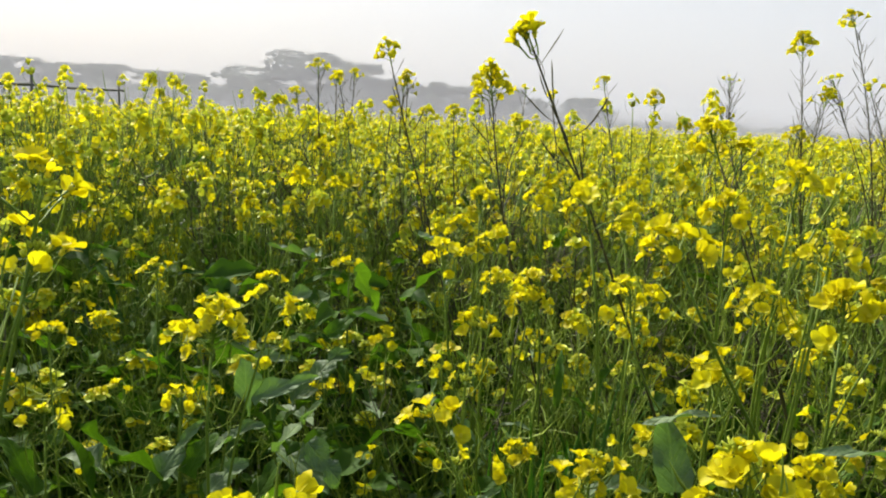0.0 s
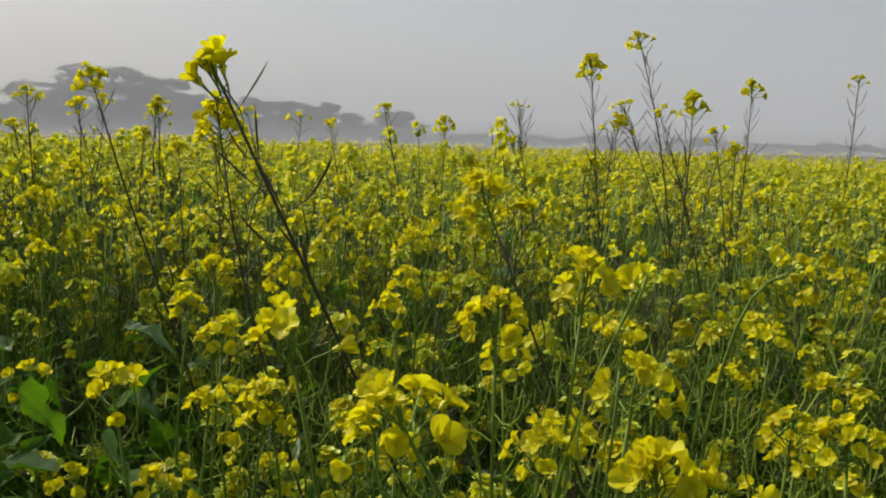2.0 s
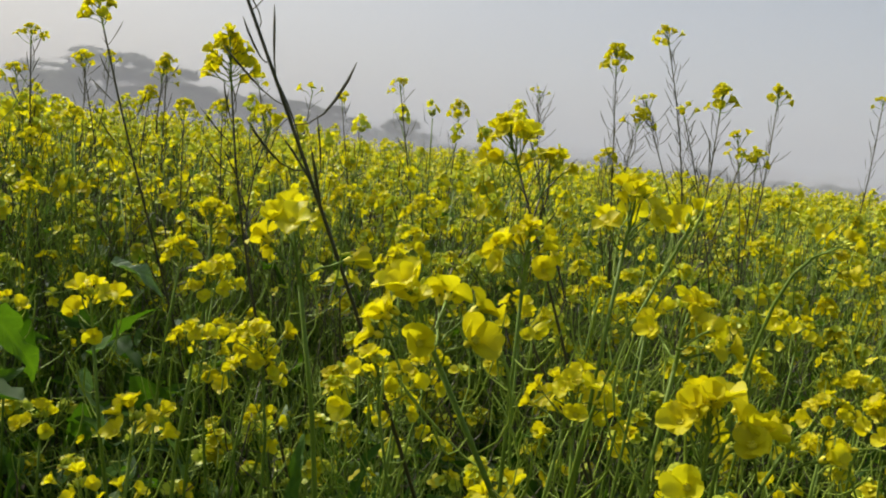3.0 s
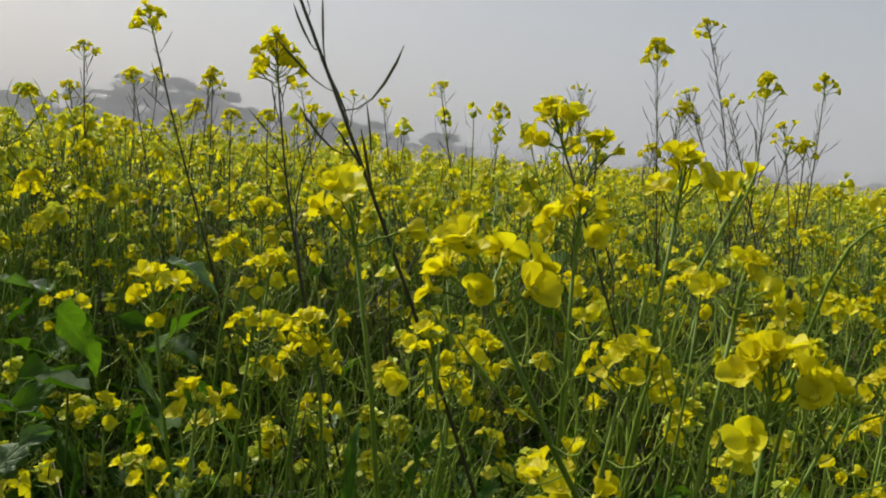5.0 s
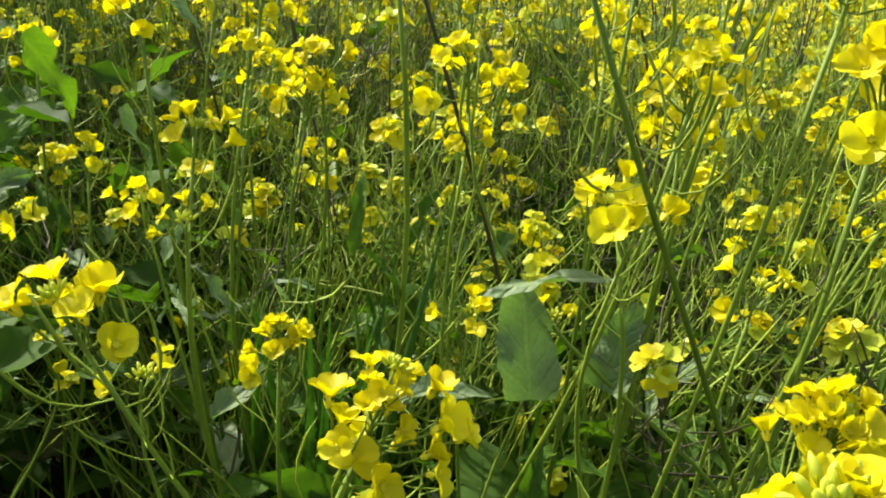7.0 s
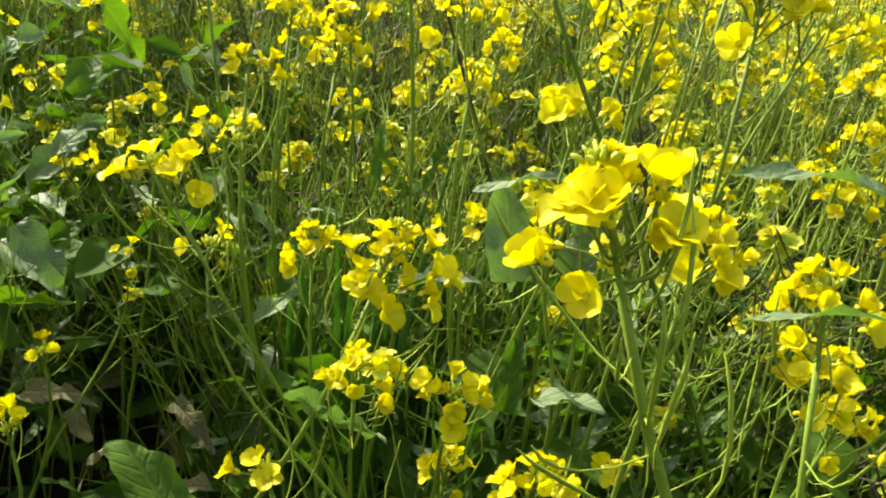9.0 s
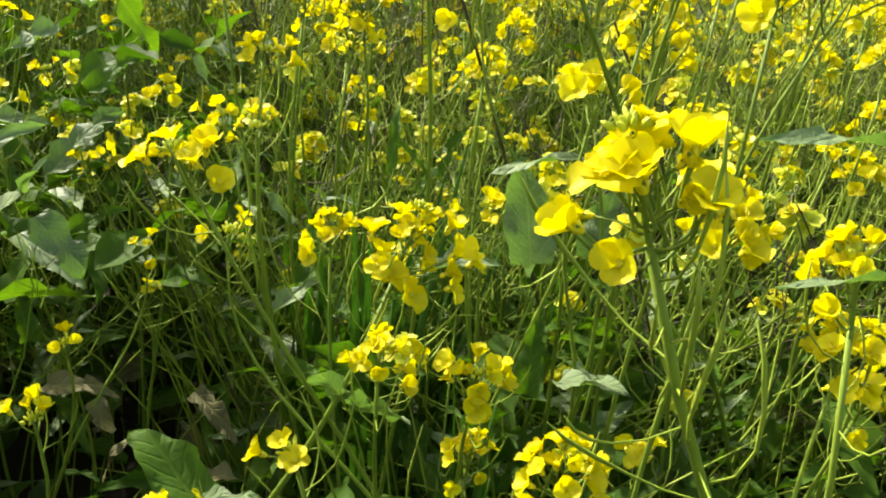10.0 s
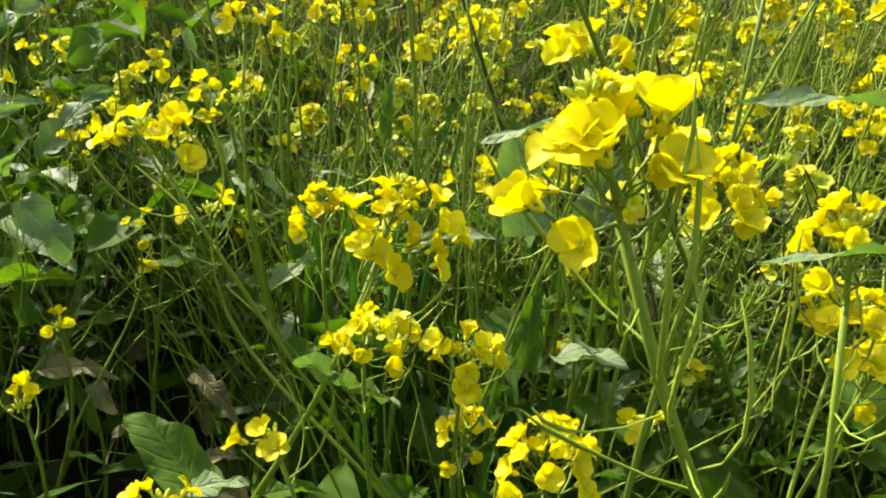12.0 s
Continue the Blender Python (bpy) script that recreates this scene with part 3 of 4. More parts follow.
mustard((-0.20, 0.85), [((-0.144, 0.764, 0.935), (0.1, 0, 1), 16, 1.0, 6), ((-0.09, 0.77, 0.95), (0.3, 0, 1), 3, 1.0, 3)], G + " and a dense yellow head", 6, False, rng)
mustard((-0.30, 0.62), [((-0.187, 0.553, 1.07), (0.2, 0, 1), 6, 1.1, 5), ((-0.19, 0.55, 1.03), (0.3, 0, 0.8), 5, 1.0, 2)], G + " and a loose yellow head", 5, False, rng)
mustard((-0.03, 0.46), [((0.006, 0.372, 0.955), (0.1, 0, 1), 5, 1.0, 3)], G + " and a loose yellow head", 3, False, rng)
# heads below the eye, looked down on
flat_head = mustard((0.30, 0.86), [((0.062, 0.78, 0.85), (-0.42, -0.1, 1), 5, 1.0, 9), ((0.082, 0.844, 0.773), (0.1, -0.2, 1), 3, 0.85, 2)], G + " leaning, with a flat yellow head", 4, False, rng,
                    blooms=[((0.034, 0.785, 0.855), 1.1), ((0.049, 0.797, 0.864), 1.1), ((0.069, 0.771, 0.858), 0.9), ((0.079, 0.782, 0.866), 1.1), ((0.09, 0.762, 0.847), 1.05), ((0.058, 0.785, 0.858), 1.0)])
bloom = mustard((0.05, 0.80), [((0.209, 0.774, 0.805), (0.3, 0.05, 1), 26, 1.0, 5)], G + " and a domed dense yellow head", 2, False, rng, 1.5,
                blooms=[((0.187, 0.781, 0.814), 1.03), ((0.206, 0.798, 0.822), 0.98), ((0.22, 0.792, 0.822), 0.98), ((0.24, 0.775, 0.82), 1.03), ((0.241, 0.76, 0.808), 1.15), ((0.198, 0.757, 0.79), 1.15), ((0.213, 0.742, 0.781), 1.03),
                        ((0.237, 0.755, 0.794), 0.86), ((0.223, 0.776, 0.788), 0.86), ((0.257, 0.764, 0.797), 0.98), ((0.194, 0.783, 0.796), 0.92), ((0.241, 0.748, 0.784), 0.92), ((0.251, 0.781, 0.803), 0.92)])
mustard((0.17, 1.02), [((0.156, 0.969, 0.733), UP, 13, 0.95, 6)], G + " and a small yellow head", 5, False, rng)
mustard((0.20, 0.80), [((0.191, 0.728, 0.738), (0, -0.3, 1), 11, 0.9, 5)], G + ", low, with a yellow head", 3, False, rng)
mustard((0.26, 0.80), [((0.257, 0.733, 0.719), (0, -0.5, 1), 9, 1.0, 4)], G + ", low, with few open flowers", 3, False, rng)
big = mustard((0.54, 0.64), [((0.262, 0.53, 0.925), (-0.35, -0.05, 1), 18, 1.0, 13)], G + " and large bright yellow flowers", 2, False, rng, 1.6, pod_size=1.25,
              blooms=[((0.245, 0.522, 0.931), 1.15), ((0.254, 0.515, 0.935), 1.1), ((0.263, 0.533, 0.941), 1.1), ((0.275, 0.522, 0.944), 1.15), ((0.232, 0.517, 0.914), 0.95), ((0.248, 0.502, 0.905), 0.75), ((0.279, 0.507, 0.93), 1.0), ((0.286, 0.531, 0.93), 0.9), ((0.29, 0.528, 0.92), 0.9), ((0.256, 0.54, 0.929), 1.0)])
mustard((0.38, 0.74), [((0.368, 0.662, 0.858), (0.1, -0.1, 1), 16, 1.0, 8)], G + " and a tall dense yellow head", 4, False, rng)
mustard((0.42, 0.64), [((0.362, 0.543, 0.882), (-0.1, 0.15, 1), 10, 0.85, 3), ((0.422, 0.614, 0.81), (0.1, 0, 1), 13, 0.9, 4)], G + " and two dense yellow heads", 3, False, rng)
mustard((0.29, 0.66), [((0.276, 0.592, 0.753), (0, -0.1, 1), 20, 0.85, 4)], G + ", low, with a dense yellow head", 3, False, rng)
mustard((0.27, 0.84), [((0.268, 0.781, 0.626), (0, -0.4, 1), 11, 0.85, 4)], G + ", low, with a small yellow head", 3, False, rng)
mustard((0.52, 0.74), [((0.505, 0.69, 0.735), (0, -0.3, 1), 13, 0.9, 4)], G + ", low, with a loose yellow head", 3, False, rng)
eared = mustard((0.38, 0.92), [((0.336, 0.824, 0.893), (-0.3, 0, 1), 5, 1.0, 5), ((0.32, 0.762, 0.905), (0.1, -0.3, 1), 5, 1.05, 3)], G + " and loose flowers", 2, False, rng)
mustard((0.47, 1.07), [((0.454, 0.998, 0.91), (0.1, 0, 1), 12, 1.05, 6)], G + " and a loose yellow head", 5, False, rng)
mustard((0.32, 1.16), [((0.303, 1.072, 0.879), (0.1, 0, 1), 11, 0.95, 6), ((0.334, 1.10, 0.905), (0.2, 0, 1), 8, 0.95, 4)], G + " and two loose heads", 5, False, rng)
strung = mustard((0.10, 1.05), [((0.095, 0.983, 0.881), (0.1, 0, 1), 7, 1.0, 3), ((0.058, 0.998, 0.823), (-0.2, 0, 1), 5, 0.85, 2), ((0.09, 0.971, 0.821), (0, -0.2, 1), 4, 0.85, 2)], G + " and flowers strung down its stem", 5, False, rng)
mustard((0.20, 1.18), [((0.174, 1.118, 0.893), (0.2, 0, 1), 12, 1.0, 5), ((0.141, 1.18, 0.901), (-0.2, 0, 1), 9, 0.95, 2), ((0.186, 1.166, 0.82), (-0.2, 0, 1), 6, 0.9, 2)], G + " and three yellow heads", 5, False, rng)
mustard((0.50, 0.97), [((0.484, 0.9, 0.815), (0.1, 0, 1), 5, 0.9, 4)], G + " and a few small flowers", 4, False, rng)
shoot = mustard((0.14, 0.72), [((0.141, 0.669, 0.707), (-0.2, -0.3, 1), 3, 0.95, 2)], G + ", short, with mostly closed buds", 3, False, rng)
mustard((0.11, 1.48), [((0.101, 1.405, 0.91), UP, 12, 1.0, 6)], G + " and a yellow head", 5, False, rng)
mustard((-0.06, 0.92), [((-0.062, 0.826, 0.621), (0, -0.3, 1), 4, 0.9, 2)], G + ", low, with a few small flowers", 4, False, rng)
mustard((0.32, 1.02), [((0.298, 0.968, 0.757), (0, -0.2, 1), 7, 0.9, 4), ((0.379, 1.01, 0.737), (0, -0.3, 1), 4, 0.9, 2)], "low mustard plant with small loose yellow heads", 4, False, rng)
mustard((0.70, 1.06), [((0.677, 0.994, 0.80), (0, -0.2, 1), 8, 0.9, 5), ((0.755, 1.096, 0.84), UP, 9, 0.9, 4)], G + " and two small heads", 5, False, rng)
leafy = mustard((-0.13, 1.10), [((-0.09, 0.985, 0.60), (0, -0.3, 1), 3, 0.8, 1), ((-0.042, 1.104, 0.65), (0, -0.3, 1), 5, 0.8, 2)], "leafy low mustard plant with two small yellow heads", 8, False, rng)
# single leaves that stand out
lone_leaf(leafy, (-0.161, 1.07, 0.685), (-0.062, 1.015, 0.665), "lance", "grey", 15, "broad grey-green leaf")
lone_leaf(leafy, (-0.17, 1.2, 0.70), (-0.097, 1.22, 0.80), "lance", "grey", 30)
lone_leaf(leafy, (-0.10, 1.09, 0.60), (-0.17, 1.05, 0.665), "oval", "green", 20)
lone_leaf(bloom, (0.18, 0.775, 0.675), (0.148, 0.765, 0.715), "broad", "grey", 40)
lone_leaf(bloom, (0.18, 0.77, 0.675), (0.222, 0.735, 0.695), "broad", "grey", -40)
lone_leaf(eared, (0.345, 0.83, 0.665), (0.392, 0.79, 0.69), "broad", "grey", 0, "pale grey lobed leaf")
lone_leaf(eared, (0.352, 0.84, 0.85), (0.27, 0.865, 0.84), "strap", "grey", 10, "narrow folded grey-green leaf")
lone_leaf(eared, (0.318, 0.862, 0.755), (0.308, 0.885, 0.835), "broad", "grey", -28, "broad upright grey-green leaf")
lone_leaf(eared, (0.372, 0.875, 0.755), (0.388, 0.89, 0.82), "broad", "grey", 10)
lone_leaf(eared, (0.325, 0.85, 0.64), (0.33, 0.872, 0.72), "lance", "green", 0, "narrow dark green leaf")
lone_leaf(strung, (-0.082, 1.21, 0.91), (-0.028, 1.25, 0.825), "lance", "green", 65, "bright backlit green leaf")
lone_leaf(strung, (0.217, 1.114, 0.75), (0.224, 1.15, 0.84), "strap", "green", 0, "bright upright green leaf")
lone_leaf(shoot, (0.055, 0.86, 0.51), (-0.01, 0.92, 0.57), "broad", "green", 0, "broad dark green leaf")
lone_leaf(shoot, (0.065, 0.76, 0.60), (0.118, 0.745, 0.635), "lance", "grey", 0)
lone_leaf(big, (0.375, 0.532, 0.93), (0.320, 0.560, 0.962), "strap", "grey", 20)
lone_leaf(big, (0.375, 0.512, 0.893), (0.322, 0.546, 0.899), "strap", "grey", 40)
lone_leaf(strung, (0.0, 1.33, 0.945), (0.07, 1.33, 0.925), "lance", "grey", 0, "folded grey-green leaf")
lone_leaf(shoot, (-0.148, 1.075, 0.505), (-0.068, 1.054, 0.536), "lance", "old", 20, "brown withered leaf near the soil")
lone_leaf(shoot, (-0.085, 1.068, 0.51), (-0.087, 1.031, 0.471), "oval", "old", 20, "")
lone_leaf(shoot, (-0.045, 1.043, 0.462), (-0.103, 1.017, 0.431), "lance", "old", 20, "")
lone_leaf(shoot, (0.014, 1.054, 0.512), (0.072, 1.011, 0.478), "lance", "old", 20, "")
lone_leaf(shoot, (0.071, 1.012, 0.426), (0.02, 1.008, 0.452), "oval", "old", 20, "")
for foot, tip, kind, tone, roll in (((-0.14, 1.174, 0.643), (-0.085, 1.207, 0.690), "lance", "green", 25), ((-0.185, 1.165, 0.67), (-0.139, 1.205, 0.738), "lance", "green", -30), ((-0.225, 1.19, 0.768), (-0.155, 1.20, 0.780), "lance", "grey", 20),
                                    ((-0.20, 1.205, 0.842), (-0.145, 1.22, 0.870), "oval", "grey", 30), ((-0.138, 1.205, 0.738), (-0.097, 1.225, 0.795), "broad", "grey", 15), ((0.032, 1.233, 0.685), (0.046, 1.24, 0.742), "broad", "grey", 0),
                                    ((-0.012, 1.25, 0.84), (0.032, 1.25, 0.77), "broad", "grey", 0), ((-0.20, 1.12, 0.585), (-0.168, 1.15, 0.640), "broad", "green", 20), ((-0.172, 1.11, 0.54), (-0.192, 1.14, 0.618), "lance", "green", 0),
                                    ((0.065, 1.255, 0.785), (0.138, 1.25, 0.733), "strap", "grey", 0), ((0.288, 1.245, 0.71), (0.305, 1.255, 0.792), "strap", "green", 0), ((-0.12, 1.22, 0.80), (-0.06, 1.24, 0.862), "lance", "green", 40),
                                    ((-0.239, 0.897, 0.708), (-0.334, 0.893, 0.79), "broad", "green", 25), ((-0.2, 0.904, 0.694), (-0.165, 0.925, 0.745), "broad", "grey", 10), ((-0.094, 0.955, 0.745), (-0.045, 0.94, 0.70), "broad", "grey", 15),
                                    ((-0.224, 0.911, 0.715), (-0.203, 0.93, 0.768), "broad", "green", 20), ((-0.164, 0.95, 0.775), (-0.172, 0.96, 0.845), "oval", "grey", 0), ((-0.16, 0.955, 0.79), (-0.092, 0.99, 0.832), "lance", "grey", 25),
                                    ((-0.13, 0.945, 0.735), (-0.085, 0.965, 0.81), "lance", "grey", -20), ((-0.366, 0.844, 0.715), (-0.40, 0.85, 0.785), "broad", "green", 15), ((-0.31, 0.86, 0.70), (-0.352, 0.88, 0.80), "lance", "green", 30),
                                    ((-0.12, 0.97, 0.72), (-0.165, 0.99, 0.79), "lance", "green", 10), ((-0.26, 0.9, 0.70), (-0.225, 0.93, 0.79), "lance", "grey", 10), ((-0.30, 0.88, 0.72), (-0.36, 0.90, 0.76), "oval", "grey", 20)):
    lone_leaf(leafy, foot, tip, kind, tone, roll)
# loose heads at middle distance
for x, y, z, n in ((0.1, 1.399, 1.0, 13), (0.195, 1.333, 1.02, 13), (0.068, 1.398, 0.95, 10), (0.125, 1.235, 0.955, 10), (0.355, 1.401, 0.985, 13), (0.315, 1.253, 0.975, 11), (0.384, 1.554, 1.02, 10),
                   (0.525, 1.06, 0.98, 6), (0.789, 1.21, 0.94, 11), (0.737, 1.213, 0.89, 9), (0.829, 1.145, 0.895, 12), (0.661, 0.974, 0.92, 13), (0.371, 0.831, 0.97, 9), (0.178, 1.117, 0.92, 10), (0.125, 1.076, 0.925, 8)):
    mustard((x + rng.uniform(-0.06, 0.06), y + rng.uniform(0.0, 0.1)), [((x, y, z), (rng.uniform(-0.2, 0.2), rng.uniform(-0.1, 0.1), 1), n, 0.95, 6)], G + " and a compact yellow head", 5, False, rng)
for x, y, z, n in ((0.624, 0.853, 0.955, 14), (-0.231, 2.04, 1.10, 12), (-0.277, 1.939, 1.05, 12), (-0.204, 1.71, 0.98, 11), (1.086, 1.467, 0.97, 10), (0.969, 1.596, 1.0, 10), (1.112, 1.784, 1.07, 11), (0.285, 1.829, 1.01, 11),
                   (0.155, 2.062, 1.03, 11), (0.697, 1.076, 0.80, 5), (0.67, 0.98, 0.81, 8), (0.564, 1.139, 0.965, 6), (0.745, 1.08, 0.85, 10), (0.588, 1.34, 0.95, 8), (0.409, 0.787, 0.61, 5), (0.062, 0.712, 0.625, 5)):
    mustard((x + rng.uniform(-0.06, 0.06), y + rng.uniform(0.0, 0.1)), [((x, y, z), (rng.uniform(-0.2, 0.2), rng.uniform(-0.1, 0.1), 1), n, 0.92, 6)], G + " and a yellow head", 5, False, rng)
mustard((0.57, 1.04), [((0.672, 1.02, 1.062), (0.85, -0.1, 0.45), 6, 1.0, 1)], "bare curved mustard stem with a drooping yellow head", 2, False, rng)
# leafy plants added to shade the ground beside the path
for x, y, tall in ((-0.28, 0.98, 0.78), (-0.38, 0.86, 0.8), (-0.22, 1.16, 0.8), (-0.46, 1.02, 0.84), (-0.33, 1.12, 0.82), (-0.50, 0.74, 0.82), (-0.40, 0.62, 0.84), (-0.58, 0.9, 0.86), (-0.26, 1.3, 0.86), (-0.14, 1.36, 0.88), (-0.42, 1.26, 0.88), (-0.06, 1.22, 0.80)):
    mustard((x, y), [((x + 0.03, y - 0.02, tall), UP, 7, 0.85, 5), ((x - 0.06, y - 0.03, tall * 0.9), (-0.3, 0, 1), 6, 0.8, 3)], "mustard plant with two small yellow heads over bare soil", 2, False, rng, 0.9, first_leaf=0.62, last_leaf=0.95)


# ---- plants round the walk, each a thing of its own ----
def rough_height(r):
    """How high the crop stands at that distance from the path."""
    return 0.78 + 0.23 * smooth(0.85, 1.9, r)


rng = random.Random(5)
HEAD_MESHES = [mesh_of("flower_head", head_shape(rng, rng.randint(9, 14), 0.02 + 0.004 * (i % 3), 8, CHEAP, 0.95), HEAD_MATERIALS) for i in range(5)]
HEAD_MESHES += [mesh_of("flower_head", head_shape(rng, 2 + i, 0.016, 18, CHEAP, 0.95), HEAD_MATERIALS) for i in range(4)]


def plain_mustard(rng, tall, label, count, pods, dark_brown, leaves):
    """A field plant about tall high with count heads on branches; its heads are single meshes."""
    plant = tagged(new("mustard_plant"), label, "plant", "flowering mustard plants")
    lean = Vector((rng.uniform(-0.24, 0.24), rng.uniform(-0.2, 0.2), 0))
    main = curve((0, 0, -0.01), lean + Vector((0, 0, tall)), (rng.uniform(-0.36, 0.36), rng.uniform(-0.36, 0.36), tall * 0.32), (lean * 0.8 + Vector((0, 0, tall * 0.3))), 9)
    stalks = [tube(main, [0.0026 * (1 - 0.6 * i / 9) for i in range(10)], 5)]
    tips = [(main[-1], (main[-1] - main[-2]).normalized())]
    for i in range(count + 1):
        k = 4 + i % 4
        a = i * 2.39996 + rng.uniform(-0.4, 0.4)
        out = Vector((math.cos(a), math.sin(a), 0))
        end = main[k] + out * rng.uniform(0.05, 0.14) + Vector((0, 0, (tall - main[k].z) * rng.uniform(0.4, 0.98)))
        path = curve(main[k], end, out * rng.uniform(0.03, 0.12) + Vector((0, 0, 0.04)), Vector((rng.uniform(-0.06, 0.06), rng.uniform(-0.06, 0.06), 0.09)), 6)
        stalks.append(tube(path, [0.0016 * (1 - 0.55 * j / 6) for j in range(7)], 4))
        tips.append((end, (path[-1] - path[-2]).normalized()))
    for i in range(16):
        k, a = rng.uniform(4.2, 8.8), i * 2.39996 + rng.uniform(-0.5, 0.5)
        foot = main[int(k)].lerp(main[int(k) + 1], k - int(k))
        out = Vector((math.cos(a), math.sin(a), 0))
        end = foot + out * rng.uniform(0.03, 0.08) + Vector((0, 0, rng.uniform(0.03, 0.10)))
        stalks.append(tube(curve(foot, end, out * 0.03 + Vector((0, 0, 0.005)), Vector((rng.uniform(-0.02, 0.02), rng.uniform(-0.02, 0.02), 0.04)), 4), [0.0011, 0.0009, 0.001, 0.0009, 0.0004], 3))
    for end, aim in tips[:count]:
        part("flower_head", rng.choice(HEAD_MESHES), plant, Matrix.Translation(end) @ axes(aim, rng.uniform(0, 6.3)) @ Matrix.Scale(rng.uniform(0.8, 1.15), 4))
    siliques = []
    for i in range(pods * 3):
        end, aim = tips[i % len(tips)]
        a = i * 2.39996
        foot = end - aim * (0.008 + 0.011 * (i // len(tips)))
        siliques.append(moved(rng.choice(POD_SHAPES), Matrix.Translation(foot) @ axes(aim + Vector((math.cos(a), math.sin(a), 0)) * rng.uniform(0.2, 0.8), a) @ Matrix.Scale(rng.uniform(0.035, 0.065), 4), 1))
    part("stem", mesh_of("stem", joined(stalks + siliques), (DARK_BROWN if dark_brown else STEM, DARK_BROWN if dark_brown else POD)), plant)
    for i in range(leaves):
        u = (0.45 + 0.5 * (i + rng.random()) / leaves) if leaves > 9 else (0.08 + 0.68 * (i + rng.random()) / leaves)
        j = min(8, int(u * 9))
        kind, tone = ("oval" if u < 0.35 else rng.choice(("lance", "lance", "strap"))), rng.choice(("green", "green", "green", "grey", "old" if u < 0.4 else "green"))
        part("leaf", rng.choice(LEAVES[kind, tone]), plant, Matrix.Translation(main[j]) @ pose(0, 0, 0, 0, 0, i * 137.5 + rng.uniform(-30, 30)) @ pose(0, 0, 0, 0, -rng.uniform(5, 60), 0) @ Matrix.Scale((0.14 - 0.055 * u) * rng.uniform(0.7, 1.35), 4))
    return plant


KINDS = [("leafy green mustard plant with one small yellow head", 1, 8, False, 14), ("mustard plant with two small yellow flower heads", 2, 10, False, 9),
         ("mustard plant with yellow heads over slender brownish pods", 4, 12, True, 7), ("bushy mustard plant with several yellow flower heads", 5, 9, False, 7)]
spots = []
tries = 0
while len(spots) < 250 and tries < 20000:
    tries += 1
    r, a = math.sqrt(rng.uniform(0.86 ** 2, 2.3 ** 2)), radians(rng.uniform(-46, 46))
    x, y = 0.17 + r * math.sin(a), 0.2 + r * math.cos(a)
    if r < 1.22 and -0.19 < x < 0.1:      # open soil beside the path
        continue
    if all((x - p) ** 2 + (y - q) ** 2 > 0.072 ** 2 for p, q, _ in spots):
        spots.append((x, y, r))
spots.sort(key=lambda p: p[2])
models = []
for i in range(12):
    text, count, pods, dark_brown, leaves = KINDS[i // 3]
    models.append(plain_mustard(rng, 0.9, text, count, pods, dark_brown, leaves))
used = set()
for i, (x, y, r) in enumerate(spots):
    tall = rough_height(r) * rng.uniform(0.84, 1.12) * (1.0 + 0.10 * smooth(1.2, 1.8, r) * smooth(-0.4, 0.4, 0.1 - x))
    if r > 1.25 and rng.random() < 0.07:
        tall *= 1.1
    tall = min(tall, 1.13 + rng.uniform(0.0, 0.06))
    m = Matrix.Translation((x, y, 0)) @ Matrix.Rotation(rng.uniform(0, 6.3), 4, "Z") @ Matrix.Diagonal((1, 1, tall / 0.9, 1))
    k = rng.choice((0, 1, 2, 3, 4, 5, 9)) if r < 1.5 and x < 0.1 else (rng.choice((0, 1, 3, 4, 5, 6, 9, 10)) if r < 1.45 and x < 0.5 else rng.randint(3, 11))
    if k in used:
        copy_thing(models[k], m)
    else:
        used.add(k)
        models[k].matrix_basis = m


# ---- tufts of grass among the plants ----
def grass_tuft(rng, x, y, count, low, high, spread, label):
    """Upright narrow blades from one foot, each folded along its middle and bowed at its tip."""
    tuft = tagged(new("grass_tuft"), label, "grass", "grass tufts in the crop")
    tuft.matrix_basis = Matrix.Translation((x, y, 0))
    for i in range(count):
        turn, tall = i * 2.39996 + rng.uniform(-0.4, 0.4), rng.uniform(low, high)
        out = Vector((math.cos(turn), math.sin(turn), 0))
        side = Vector((-math.sin(turn + 0.5), math.cos(turn + 0.5), 0))
        line = curve(out * 0.012, out * spread * rng.uniform(0.4, 1.2) + Vector((0, 0, tall)), (0, 0, tall * 0.5), out * spread * rng.uniform(0.2, 0.9) + Vector((0, 0, tall * 0.18)), 9)
        wide = rng.uniform(0.0035, 0.0065)

        def place(u, v):
            at = line[round(u * 9)]
            v = 2 * v - 1
            half = wide * (0.55 + 0.45 * smooth(0.0, 0.5, u)) * (1 - smooth(0.6, 1.0, u) * 0.97)
            return at + side * v * half + out * abs(v) * half * 0.5
        part("blade", mesh_of("blade", shape(*grid(10, 3, place)), (BLADE,)), tuft)
    return tuft


rng = random.Random(23)
for x, y, count, low, high, spread in ((0.20, 1.07, 9, 0.68, 0.85, 0.10), (0.25, 1.16, 8, 0.6, 0.8, 0.12), (0.30, 0.92, 6, 0.5, 0.70, 0.07), (0.13, 1.18, 7, 0.55, 0.78, 0.12), (0.40, 1.12, 7, 0.55, 0.76, 0.12), (0.33, 1.3, 8, 0.6, 0.84, 0.14)):
    grass_tuft(rng, x, y, count, low, high, spread, "tuft of upright narrow bright green grass blades")


